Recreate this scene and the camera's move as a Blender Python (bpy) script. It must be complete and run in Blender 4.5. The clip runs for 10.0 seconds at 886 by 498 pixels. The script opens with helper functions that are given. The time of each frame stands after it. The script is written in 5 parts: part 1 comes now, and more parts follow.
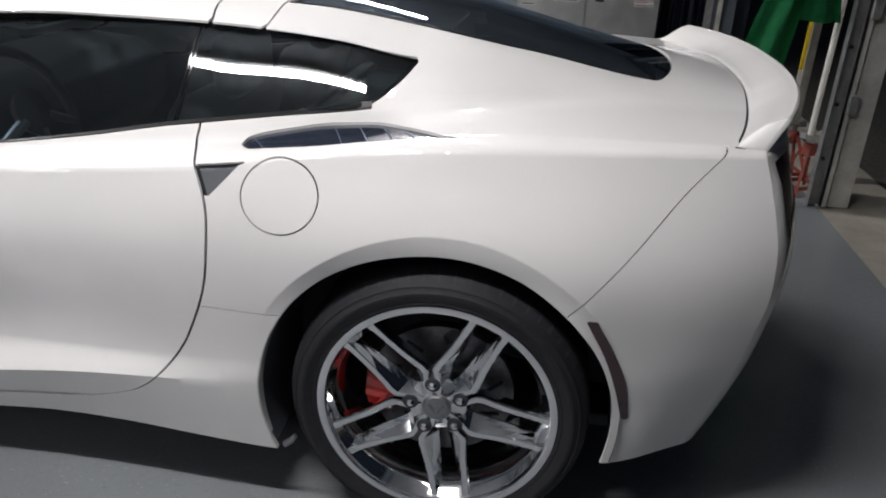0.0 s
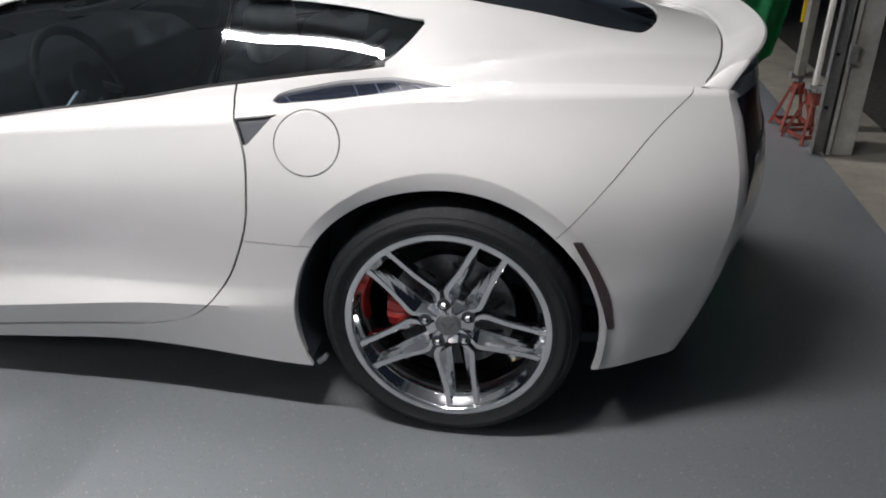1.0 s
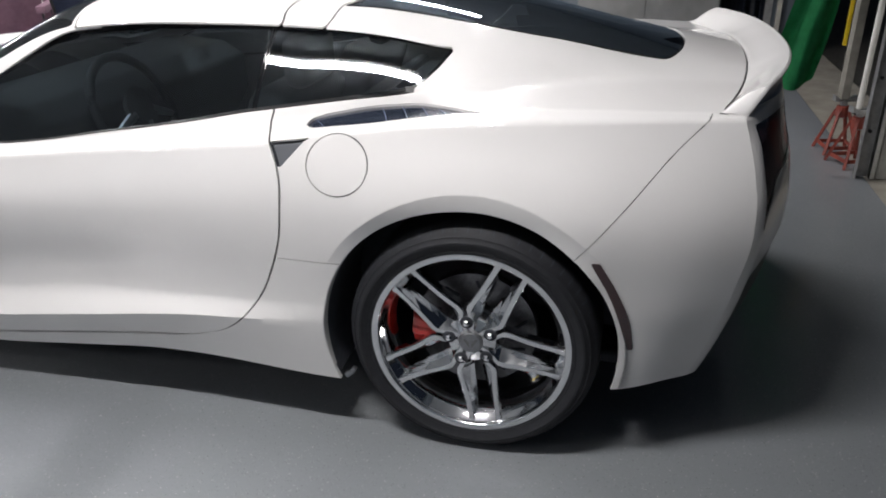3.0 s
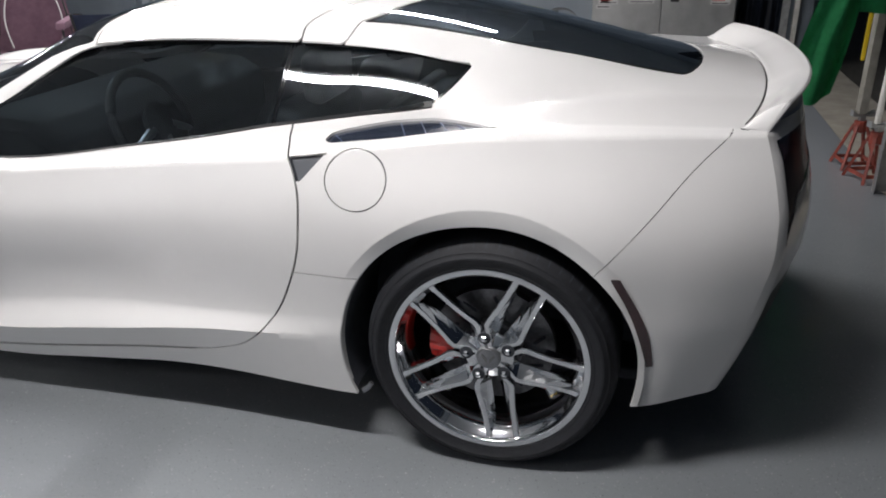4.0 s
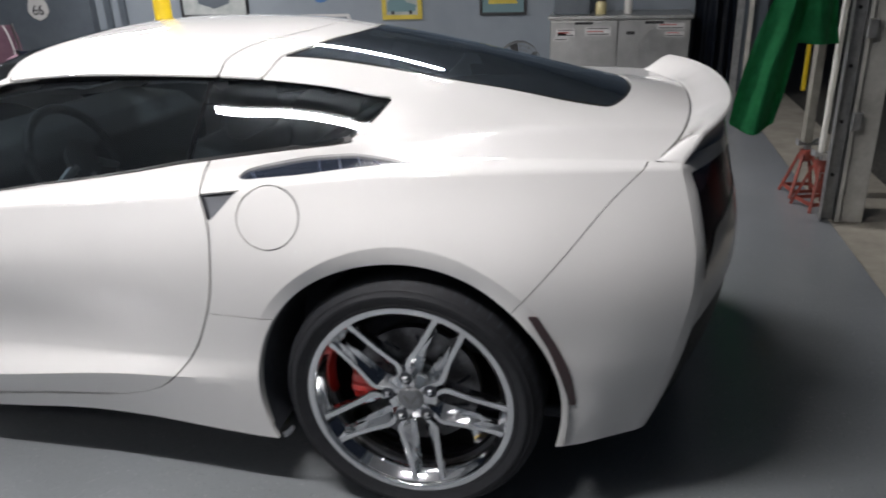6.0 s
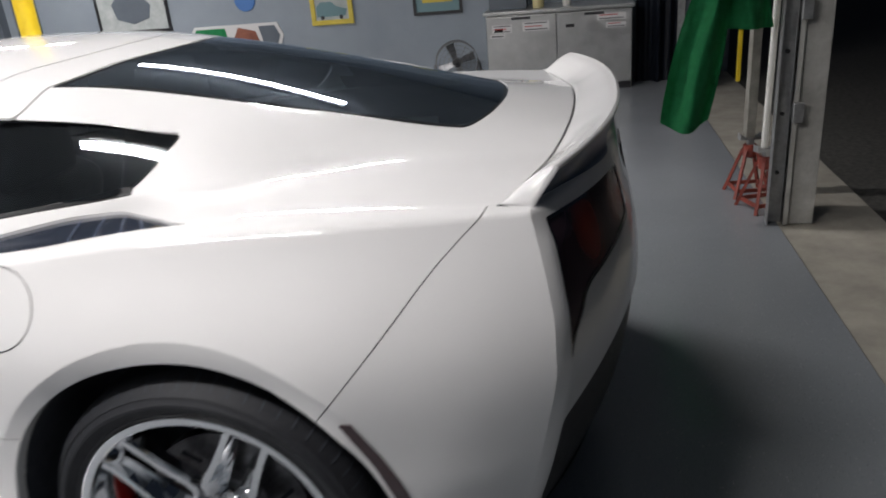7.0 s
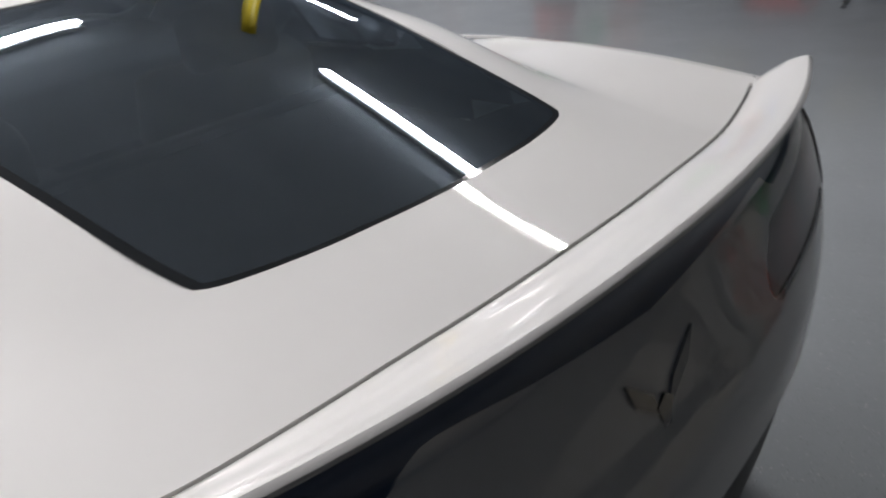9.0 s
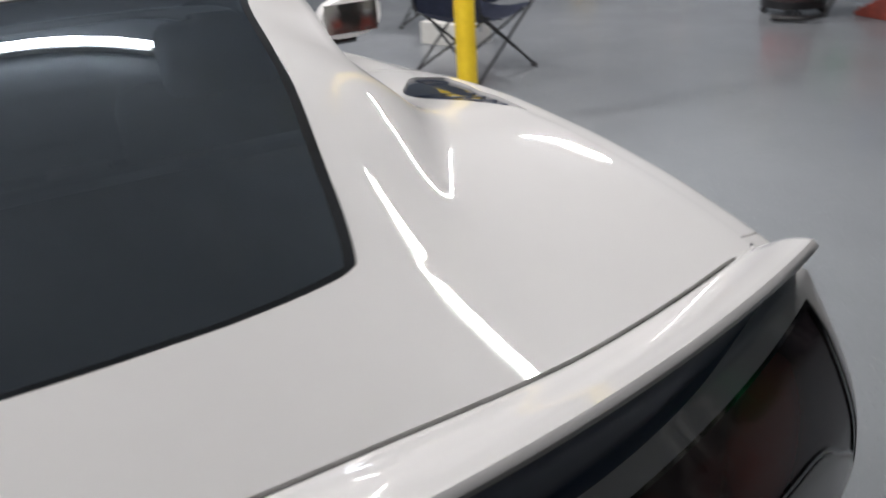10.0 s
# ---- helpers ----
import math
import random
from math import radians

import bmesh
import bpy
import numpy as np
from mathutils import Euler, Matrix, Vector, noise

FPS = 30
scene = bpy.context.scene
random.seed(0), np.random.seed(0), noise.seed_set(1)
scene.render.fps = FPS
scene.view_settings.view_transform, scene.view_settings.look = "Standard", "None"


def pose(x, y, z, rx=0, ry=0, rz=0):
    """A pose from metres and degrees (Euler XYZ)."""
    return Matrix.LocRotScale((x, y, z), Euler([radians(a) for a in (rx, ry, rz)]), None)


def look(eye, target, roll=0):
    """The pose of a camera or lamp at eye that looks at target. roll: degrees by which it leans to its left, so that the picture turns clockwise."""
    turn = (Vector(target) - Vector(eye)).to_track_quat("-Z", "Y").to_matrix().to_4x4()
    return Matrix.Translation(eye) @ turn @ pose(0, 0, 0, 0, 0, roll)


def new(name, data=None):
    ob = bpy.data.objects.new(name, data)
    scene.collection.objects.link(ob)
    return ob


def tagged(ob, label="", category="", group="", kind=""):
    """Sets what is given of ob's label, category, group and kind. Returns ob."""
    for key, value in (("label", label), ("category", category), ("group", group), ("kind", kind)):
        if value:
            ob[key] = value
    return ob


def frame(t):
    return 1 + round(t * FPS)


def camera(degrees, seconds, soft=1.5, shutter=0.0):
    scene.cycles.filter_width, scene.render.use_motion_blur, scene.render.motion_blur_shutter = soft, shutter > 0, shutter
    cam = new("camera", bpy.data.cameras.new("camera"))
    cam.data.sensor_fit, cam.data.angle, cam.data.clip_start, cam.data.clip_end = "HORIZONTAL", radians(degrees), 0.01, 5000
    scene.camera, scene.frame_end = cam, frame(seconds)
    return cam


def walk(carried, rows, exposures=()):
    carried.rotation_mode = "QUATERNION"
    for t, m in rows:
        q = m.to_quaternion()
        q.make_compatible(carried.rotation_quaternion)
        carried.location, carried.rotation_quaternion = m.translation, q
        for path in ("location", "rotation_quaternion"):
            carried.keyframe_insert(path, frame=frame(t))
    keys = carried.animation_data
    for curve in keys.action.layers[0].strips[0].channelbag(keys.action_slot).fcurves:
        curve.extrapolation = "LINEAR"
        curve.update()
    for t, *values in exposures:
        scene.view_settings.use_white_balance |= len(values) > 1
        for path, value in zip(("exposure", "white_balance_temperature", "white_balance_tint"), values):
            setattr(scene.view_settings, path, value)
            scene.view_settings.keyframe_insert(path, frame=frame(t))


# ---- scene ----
cam = camera(61.8, 10.0, 1.9, 0.4)
PATH = [
    (0, (0.19, -2.243, 1.354), (-0.06, -0.443, 0.52), 1.9),
    (0.5, (0.246, -2.34, 1.365), (-0.073, -0.55, 0.533), -1.1),
    (1, (0.286, -2.493, 1.376), (-0.04, -0.737, 0.476), -0.8),
    (1.5, (0.332, -2.53, 1.398), (-0.07, -0.781, 0.514), -0.0),
    (2, (0.359, -2.538, 1.401), (-0.065, -0.784, 0.539), -1.0),
    (2.5, (0.362, -2.538, 1.403), (-0.082, -0.787, 0.545), -1.5),
    (4, (0.342, -2.535, 1.405), (-0.148, -0.776, 0.589), -1.9),
    (4.5, (0.338, -2.535, 1.408), (-0.178, -0.773, 0.616), -2.1),
    (5, (0.349, -2.531, 1.411), (-0.162, -0.763, 0.629), -2.1),
    (5.5, (0.378, -2.522, 1.415), (-0.101, -0.735, 0.653), -1.8),
    (6, (0.474, -2.45, 1.396), (0.038, -0.644, 0.654), -2.0),
    (6.2, (0.52, -2.384, 1.384), (0.134, -0.569, 0.636), -2.3),
    (7.3, (0.824, -1.757, 1.345), (0.411, 0.051, 0.598), -6.0),
    (7.5, (0.893, -1.646, 1.371), (0.407, 0.104, 0.535), -5.0),
    (7.7, (0.93, -1.493, 1.363), (0.4, 0.235, 0.508), -3.9),
    (8, (0.976, -1.274, 1.355), (0.315, 0.421, 0.524), -2.7),
    (8.5, (1.043, -0.93, 1.35), (0.145, 0.622, 0.464), -4.7),
    (8.8, (1.094, -0.701, 1.326), (-0.06, 0.69, 0.469), -5.8),
    (9, (1.101, -0.565, 1.357), (-0.178, 0.627, 0.385), -6.0),
    (9.5, (1.08, -0.198, 1.337), (-0.357, 0.802, 0.371), -3.9),
    (9.6, (1.073, -0.124, 1.346), (-0.393, 0.82, 0.366), -4.2),
    (9.8, (1.073, -0.001, 1.355), (-0.451, 0.846, 0.374), -5.5),
    (10, (1.079, 0.125, 1.335), (-0.532, 0.845, 0.394), -4.2),
]
walk(cam, [(t, look(eye, target, roll)) for t, eye, target, roll in PATH],
     [(0.0, 0.16), (1.0, 0.29), (1.5, 0.31), (2.5, 0.38), (6.0, 0.38), (7.5, 0.34), (8.5, 0.28), (9.5, 0.22), (10.0, 0.20)])

# ---- light: a garage at night, lit by ceiling tubes, some added as fill ----
world = bpy.data.worlds.new("night")
scene.world = world
world.use_nodes = True
world.node_tree.nodes["Background"].inputs[0].default_value = (0.010, 0.013, 0.020, 1)
world.node_tree.nodes["Background"].inputs[1].default_value = 0.6
CEILING = 2.75


# ---- materials ----
def material(name, colour, rough=0.5, metal=0.0, coat=0.0, coat_rough=0.05, spec=0.5):
    m = bpy.data.materials.new(name)
    m.use_nodes = True
    b = m.node_tree.nodes["Principled BSDF"]
    b.inputs["Base Color"].default_value = (*colour, 1)
    b.inputs["Roughness"].default_value = rough
    b.inputs["Metallic"].default_value = metal
    b.inputs["Coat Weight"].default_value = coat
    b.inputs["Coat Roughness"].default_value = coat_rough
    b.inputs["Specular IOR Level"].default_value = spec
    return m


def node(m, kind, **values):
    n = m.node_tree.nodes.new(kind)
    for k, v in values.items():
        n.inputs[k.replace("_", " ")].default_value = v
    return n


def wire(m, a, out, b, into):
    m.node_tree.links.new(a.outputs[out], b.inputs[into])


def ramp(m, stops):
    n = m.node_tree.nodes.new("ShaderNodeValToRGB")
    e = n.color_ramp.elements
    while len(e) < len(stops):
        e.new(0.5)
    for el, (p, c) in zip(e, stops):
        el.position, el.color = p, (*c, 1) if len(c) == 3 else c
    return n


def coords(m):
    return m.node_tree.nodes.new("ShaderNodeNewGeometry")


def varied(m, low, high, scale=6.0, detail=6.0, bump=0.0, bump_scale=120.0, rough=None):
    """Colour that drifts between low and high, fine relief, and patchy gloss."""
    b = m.node_tree.nodes["Principled BSDF"]
    g = coords(m)
    n = node(m, "ShaderNodeTexNoise", Scale=scale, Detail=detail, Roughness=0.65)
    wire(m, g, "Position", n, "Vector")
    r = ramp(m, [(0.3, low), (0.7, high)])
    wire(m, n, "Fac", r, "Fac")
    wire(m, r, "Color", b, "Base Color")
    if rough:
        q = node(m, "ShaderNodeMapRange", From_Min=0.3, From_Max=0.7, To_Min=rough[0], To_Max=rough[1])
        k = node(m, "ShaderNodeTexNoise", Scale=scale * 2.7, Detail=5.0)
        wire(m, g, "Position", k, "Vector")
        wire(m, k, "Fac", q, "Value")
        wire(m, q, "Result", b, "Roughness")
    if bump:
        f = node(m, "ShaderNodeTexNoise", Scale=bump_scale, Detail=3.0)
        wire(m, g, "Position", f, "Vector")
        bp = node(m, "ShaderNodeBump", Strength=bump, Distance=0.002)
        wire(m, f, "Fac", bp, "Height")
        wire(m, bp, "Normal", b, "Normal")
    return m


def tinted_glass(name, tint, gloss=1.5, sheen=(1, 1, 1)):
    m = bpy.data.materials.new(name)
    m.use_nodes = True
    t = m.node_tree
    t.nodes.remove(t.nodes["Principled BSDF"])
    clear = node(m, "ShaderNodeBsdfTransparent", Color=(*tint, 1))
    shine = node(m, "ShaderNodeBsdfGlossy", Roughness=0.015, Color=(*sheen, 1))
    fres = node(m, "ShaderNodeFresnel", IOR=gloss)
    mix = node(m, "ShaderNodeMixShader")
    wire(m, fres, "Fac", mix, 0)
    wire(m, clear, 0, mix, 1)
    wire(m, shine, 0, mix, 2)
    t.links.new(mix.outputs[0], t.nodes["Material Output"].inputs["Surface"])
    return m


PAINT = varied(material("white_pearl_paint", (0.75, 0.742, 0.73), 0.55, coat=1.0, coat_rough=0.02, spec=0.1),
               (0.735, 0.725, 0.712), (0.765, 0.755, 0.742), 2.2, 4.0)
NAVY = varied(material("navy_gloss", (0.075, 0.100, 0.165), 0.40, coat=0.25, coat_rough=0.12), (0.067, 0.091, 0.152), (0.083, 0.109, 0.178), 4, 4)
GLASS = tinted_glass("tinted_window_glass", (0.36, 0.42, 0.45), 1.85, (0.90, 0.95, 1.0))
HATCH_GLASS = tinted_glass("dark_hatch_glass", (0.17, 0.20, 0.23), 2.5, (0.76, 0.87, 1.0))
FRIT = material("black_glass_border", (0.006, 0.007, 0.009), 0.06)
RUBBER = varied(material("tyre_rubber", (0.026, 0.026, 0.029), 0.62, spec=0.35), (0.014, 0.015, 0.018), (0.023, 0.024, 0.028), 40, 4, 0.4, 500)
SEAL = material("black_window_seal", (0.012, 0.012, 0.013), 0.45)
PLASTIC = varied(material("black_moulded_plastic", (0.012, 0.012, 0.013), 0.5), (0.010, 0.010, 0.011), (0.016, 0.016, 0.017), 30, 3, 0.3, 700)
GLOSSBLACK = material("gloss_black_trim", (0.008, 0.008, 0.010), 0.12, coat=1.0)
VENT = material("blue_black_vent_gloss", (0.020, 0.026, 0.042), 0.18, coat=0.8)
# even dark tone for undersides, and for the shade in gaps and recesses
VOID = varied(material("dark_liner_and_gap_shade", (0.016, 0.017, 0.021), 0.85), (0.026, 0.029, 0.037), (0.038, 0.042, 0.052), 18, 4, 0.4, 200)
LINER = varied(material("felt_arch_liner", (0.055, 0.060, 0.075), 0.95), (0.044, 0.049, 0.062), (0.066, 0.072, 0.088), 30, 4, 0.6, 300)
CHROME = varied(material("polished_chrome", (0.82, 0.83, 0.84), 0.06, 1.0), (0.78, 0.79, 0.80), (0.86, 0.86, 0.87), 9, 4, rough=(0.04, 0.10))
DULL = varied(material("cast_grey_metal", (0.32, 0.33, 0.34), 0.42, 0.9), (0.26, 0.27, 0.28), (0.38, 0.38, 0.39), 25, 4, 0.2, 300)
DISC = varied(material("brake_disc_steel", (0.30, 0.30, 0.31), 0.38, 1.0), (0.13, 0.13, 0.137), (0.22, 0.22, 0.23), 60, 3)
CALIPER = material("red_caliper_paint", (0.50, 0.020, 0.014), 0.35, coat=0.8)


def lamp_lens():
    """Smoked red lens; two reflectors' red glow, round and fading, painted into its colour."""
    m = material("dark_red_lamp_lens", (0.03, 0.006, 0.006), 0.2, coat=0.3, spec=0.3)
    b = m.node_tree.nodes["Principled BSDF"]
    g = coords(m)
    sep = m.node_tree.nodes.new("ShaderNodeSeparateXYZ")
    wire(m, g, "Position", sep, "Vector")
    last = None
    for y, z, size in ((0.600, 0.838, 0.078), (0.405, 0.830, 0.062)):
        terms = []
        for out, mid in (("Y", y), ("Z", z)):
            v = m.node_tree.nodes.new("ShaderNodeMath")
            v.operation = "ABSOLUTE"
            wire(m, sep, out, v, 0)
            d = m.node_tree.nodes.new("ShaderNodeMath")
            d.operation = "SUBTRACT"
            wire(m, v, 0, d, 0)
            d.inputs[1].default_value = mid
            q = m.node_tree.nodes.new("ShaderNodeMath")
            q.operation = "MULTIPLY"
            wire(m, d, 0, q, 0)
            wire(m, d, 0, q, 1)
            terms.append(q)
        both = m.node_tree.nodes.new("ShaderNodeMath")
        both.operation = "ADD"
        wire(m, terms[0], 0, both, 0)
        wire(m, terms[1], 0, both, 1)
        near = node(m, "ShaderNodeMapRange", From_Min=size * size, From_Max=0.0, To_Min=0.0, To_Max=1.0)
        wire(m, both, 0, near, "Value")
        if last is None:
            last = near
        else:
            top = m.node_tree.nodes.new("ShaderNodeMath")
            top.operation = "MAXIMUM"
            wire(m, last, "Result", top, 0)
            wire(m, near, "Result", top, 1)
            last = top
    r = ramp(m, [(0.0, (0.046, 0.026, 0.034)), (0.15, (0.060, 0.022, 0.025)), (0.55, (0.16, 0.026, 0.020)), (1.0, (0.27, 0.040, 0.024))])
    m.node_tree.links.new(last.outputs[0], r.inputs["Fac"])
    wire(m, r, "Color", b, "Base Color")
    return m


LENS = lamp_lens()
MARKER = varied(material("smoked_marker_lens", (0.035, 0.010, 0.011), 0.18, coat=1.0), (0.028, 0.009, 0.010), (0.045, 0.012, 0.013), 60, 3)
LEATHER = varied(material("black_leather", (0.04, 0.04, 0.042), 0.5), (0.032, 0.032, 0.034), (0.050, 0.050, 0.053), 20, 4, 0.4, 250)
TRIMGREY = material("satin_grey_trim", (0.30, 0.31, 0.33), 0.3, 0.8)


def floor_material():
    """Grey epoxy with pale and dark flakes, worn gloss and a few streaks."""
    m = material("grey_epoxy_floor", (0.16, 0.17, 0.175), 0.3)
    b = m.node_tree.nodes["Principled BSDF"]
    g = coords(m)
    broad = node(m, "ShaderNodeTexNoise", Scale=0.9, Detail=4.0, Roughness=0.5)
    wire(m, g, "Position", broad, "Vector")
    base = ramp(m, [(0.3, (0.222, 0.236, 0.251)), (0.7, (0.262, 0.277, 0.294))])
    wire(m, broad, "Fac", base, "Fac")
    last = base
    patch = node(m, "ShaderNodeTexNoise", Scale=2.6, Detail=3.0)
    wire(m, g, "Position", patch, "Vector")
    for scale, size, colour, lo in ((105.0, 0.19, (0.52, 0.53, 0.53), 0.42), (120.0, 0.22, (0.13, 0.14, 0.155), 0.30), (210.0, 0.24, (0.38, 0.39, 0.40), 0.44), (260.0, 0.26, (0.15, 0.16, 0.17), 0.40)):
        v = node(m, "ShaderNodeTexVoronoi", Scale=scale, Randomness=1.0)
        wire(m, g, "Position", v, "Vector")
        dot = node(m, "ShaderNodeMapRange", From_Min=size, From_Max=size * 0.7, To_Min=0.0, To_Max=1.0)
        wire(m, v, "Distance", dot, "Value")
        few = ramp(m, [(0.70, (0, 0, 0)), (0.73, (1, 1, 1))])
        wire(m, v, "Color", few, "Fac")
        where = node(m, "ShaderNodeMapRange", From_Min=lo, From_Max=lo + 0.14, To_Min=0.75, To_Max=1.0)
        wire(m, patch, "Fac", where, "Value")
        a = m.node_tree.nodes.new("ShaderNodeMath")
        a.operation = "MULTIPLY"
        wire(m, dot, "Result", a, 0)
        wire(m, few, "Color", a, 1)
        c = m.node_tree.nodes.new("ShaderNodeMath")
        c.operation = "MULTIPLY"
        wire(m, a, 0, c, 0)
        wire(m, where, "Result", c, 1)
        mix = m.node_tree.nodes.new("ShaderNodeMix")
        mix.data_type = "RGBA"
        wire(m, c, 0, mix, "Factor")
        m.node_tree.links.new(last.outputs[0] if last is base else last.outputs[2], mix.inputs[6])
        mix.inputs[7].default_value = (*colour, 1)
        last = mix
    m.node_tree.links.new(last.outputs[2], b.inputs["Base Color"])
    streak = node(m, "ShaderNodeTexNoise", Scale=3.0, Detail=6.0)
    wire(m, g, "Position", streak, "Vector")
    rough = node(m, "ShaderNodeMapRange", From_Min=0.32, From_Max=0.68, To_Min=0.10, To_Max=0.26)
    wire(m, streak, "Fac", rough, "Value")
    wire(m, rough, "Result", b, "Roughness")
    fine = node(m, "ShaderNodeTexNoise", Scale=55.0, Detail=4.0)
    wire(m, g, "Position", fine, "Vector")
    bump = node(m, "ShaderNodeBump", Strength=0.22, Distance=0.003)
    wire(m, fine, "Fac", bump, "Height")
    wire(m, bump, "Normal", b, "Normal")
    return m


FLOOR = floor_material()
CONCRETE = varied(material("bare_concrete", (0.35, 0.33, 0.28), 0.85), (0.27, 0.25, 0.21), (0.42, 0.39, 0.33), 5, 8, 0.6, 90)
GROUND = varied(material("dark_gravel_ground", (0.05, 0.05, 0.045), 0.95), (0.03, 0.03, 0.028), (0.09, 0.085, 0.075), 30, 8, 1.0, 60)
WALLPAINT = varied(material("blue_grey_wall_paint", (0.24, 0.275, 0.31), 0.6), (0.22, 0.252, 0.286), (0.26, 0.295, 0.33), 1.6, 6, 0.25, 80)
DARKPANEL = varied(material("dark_slate_panel", (0.10, 0.118, 0.138), 0.5), (0.085, 0.101, 0.12), (0.115, 0.135, 0.158), 3, 5, 0.2, 90)
CEILPAINT = varied(material("white_ceiling_paint", (0.44, 0.46, 0.48), 0.9), (0.40, 0.42, 0.44), (0.48, 0.50, 0.52), 2, 5)
TUBE = material("lit_tube", (0.9, 0.9, 0.9), 0.4)
TUBE.node_tree.nodes["Principled BSDF"].inputs["Emission Color"].default_value = (1.0, 0.985, 0.985, 1)
TUBE.node_tree.nodes["Principled BSDF"].inputs["Emission Strength"].default_value = 38.0
JAMB = varied(material("worn_white_timber", (0.55, 0.54, 0.50), 0.6), (0.36, 0.35, 0.32), (0.60, 0.59, 0.55), 9, 8, 0.5, 60)
GALV = varied(material("galvanised_steel", (0.42, 0.43, 0.43), 0.4, 0.7), (0.30, 0.30, 0.30), (0.50, 0.51, 0.51), 22, 6, 0.2, 200)
STAINLESS = varied(material("brushed_stainless", (0.50, 0.50, 0.49), 0.36, 0.85), (0.42, 0.42, 0.41), (0.54, 0.54, 0.53), 4, 6, rough=(0.28, 0.42))
TOWEL = varied(material("green_towelling", (0.012, 0.19, 0.062), 0.95), (0.008, 0.15, 0.050), (0.016, 0.23, 0.075), 26, 6, 1.0, 420)
ORANGE = varied(material("orange_red_enamel", (0.23, 0.042, 0.028), 0.6), (0.13, 0.028, 0.022), (0.29, 0.052, 0.032), 18, 6, 0.3, 90)
RED = varied(material("red_enamel", (0.42, 0.03, 0.025), 0.4), (0.32, 0.022, 0.02), (0.48, 0.035, 0.03), 15, 5)
YELLOW = varied(material("yellow_enamel", (0.80, 0.56, 0.02), 0.4), (0.70, 0.47, 0.015), (0.86, 0.62, 0.03), 8, 5)
PURPLE = varied(material("dusty_purple_canvas", (0.19, 0.105, 0.145), 0.9), (0.155, 0.085, 0.12), (0.22, 0.125, 0.165), 12, 6, 0.8, 350)
PIPING = material("pale_piping", (0.62, 0.60, 0.60), 0.7)
NAVYCLOTH = varied(material("navy_canvas", (0.035, 0.045, 0.085), 0.9), (0.026, 0.034, 0.066), (0.048, 0.060, 0.11), 14, 6, 0.8, 350)
STEELBLACK = material("black_tube_steel", (0.018, 0.018, 0.02), 0.4)
WHITEPLASTIC = varied(material("white_plastic", (0.70, 0.69, 0.65), 0.4), (0.62, 0.61, 0.57), (0.74, 0.73, 0.70), 10, 4)
PAPER = material("white_sticker", (0.62, 0.61, 0.60), 0.6)
INK = material("dark_print", (0.03, 0.03, 0.035), 0.6)
REDINK = material("red_print", (0.45, 0.05, 0.05), 0.6)
POSTERYELLOW = varied(material("yellow_print", (0.60, 0.47, 0.06), 0.5), (0.52, 0.40, 0.05), (0.66, 0.52, 0.08), 9, 3)
POSTERGREY = varied(material("pale_print", (0.42, 0.45, 0.44), 0.5), (0.34, 0.37, 0.36), (0.48, 0.50, 0.49), 12, 4)
POSTERBLUE = material("blue_print", (0.06, 0.16, 0.40), 0.5)
POSTERTEAL = material("teal_print", (0.14, 0.24, 0.26), 0.5)
MESHGREY = varied(material("grey_fan_steel", (0.20, 0.20, 0.20), 0.45, 0.6), (0.14, 0.14, 0.14), (0.26, 0.26, 0.26), 18, 4)


# ---- mesh helpers ----
def part(name, bm, mat, parent=None, label="", smooth=False):
    """Links a bmesh as one mesh object under a thing or a part."""
    me = bpy.data.meshes.new(name)
    if smooth:
        for f in bm.faces:
            f.smooth = True
        bm.normal_update()
        for e in bm.edges:
            if len(e.link_faces) == 2 and e.calc_face_angle(0) > 0.65:
                e.smooth = False
    bm.to_mesh(me)
    bm.free()
    for one in (mat if isinstance(mat, (list, tuple)) else [mat]):
        me.materials.append(one)
    ob = new(name, me)
    if parent is not None:
        ob.parent = parent
    if label:
        ob["label"] = label
    return ob


def thing(name, label, category, at=(0, 0, 0), turn=0.0, group=""):
    e = new(name)
    e.matrix_world = pose(*at, 0, 0, turn)
    e.empty_display_size = 0.1
    return tagged(e, label, category, group)


def box(a, b, bevel=0.0, bm=None, segments=2):
    """A box from corner a to corner b with rounded edges."""
    bm = bm or bmesh.new()
    made = bmesh.ops.create_cube(bm, size=1)["verts"]
    for v in made:
        v.co = Vector([(a[i] + b[i]) / 2 + v.co[i] * (b[i] - a[i]) for i in range(3)])
    if bevel:
        edges = list({e for v in made for e in v.link_edges})
        bmesh.ops.bevel(bm, geom=edges, offset=bevel, segments=segments, profile=0.5, affect="EDGES")
    return bm


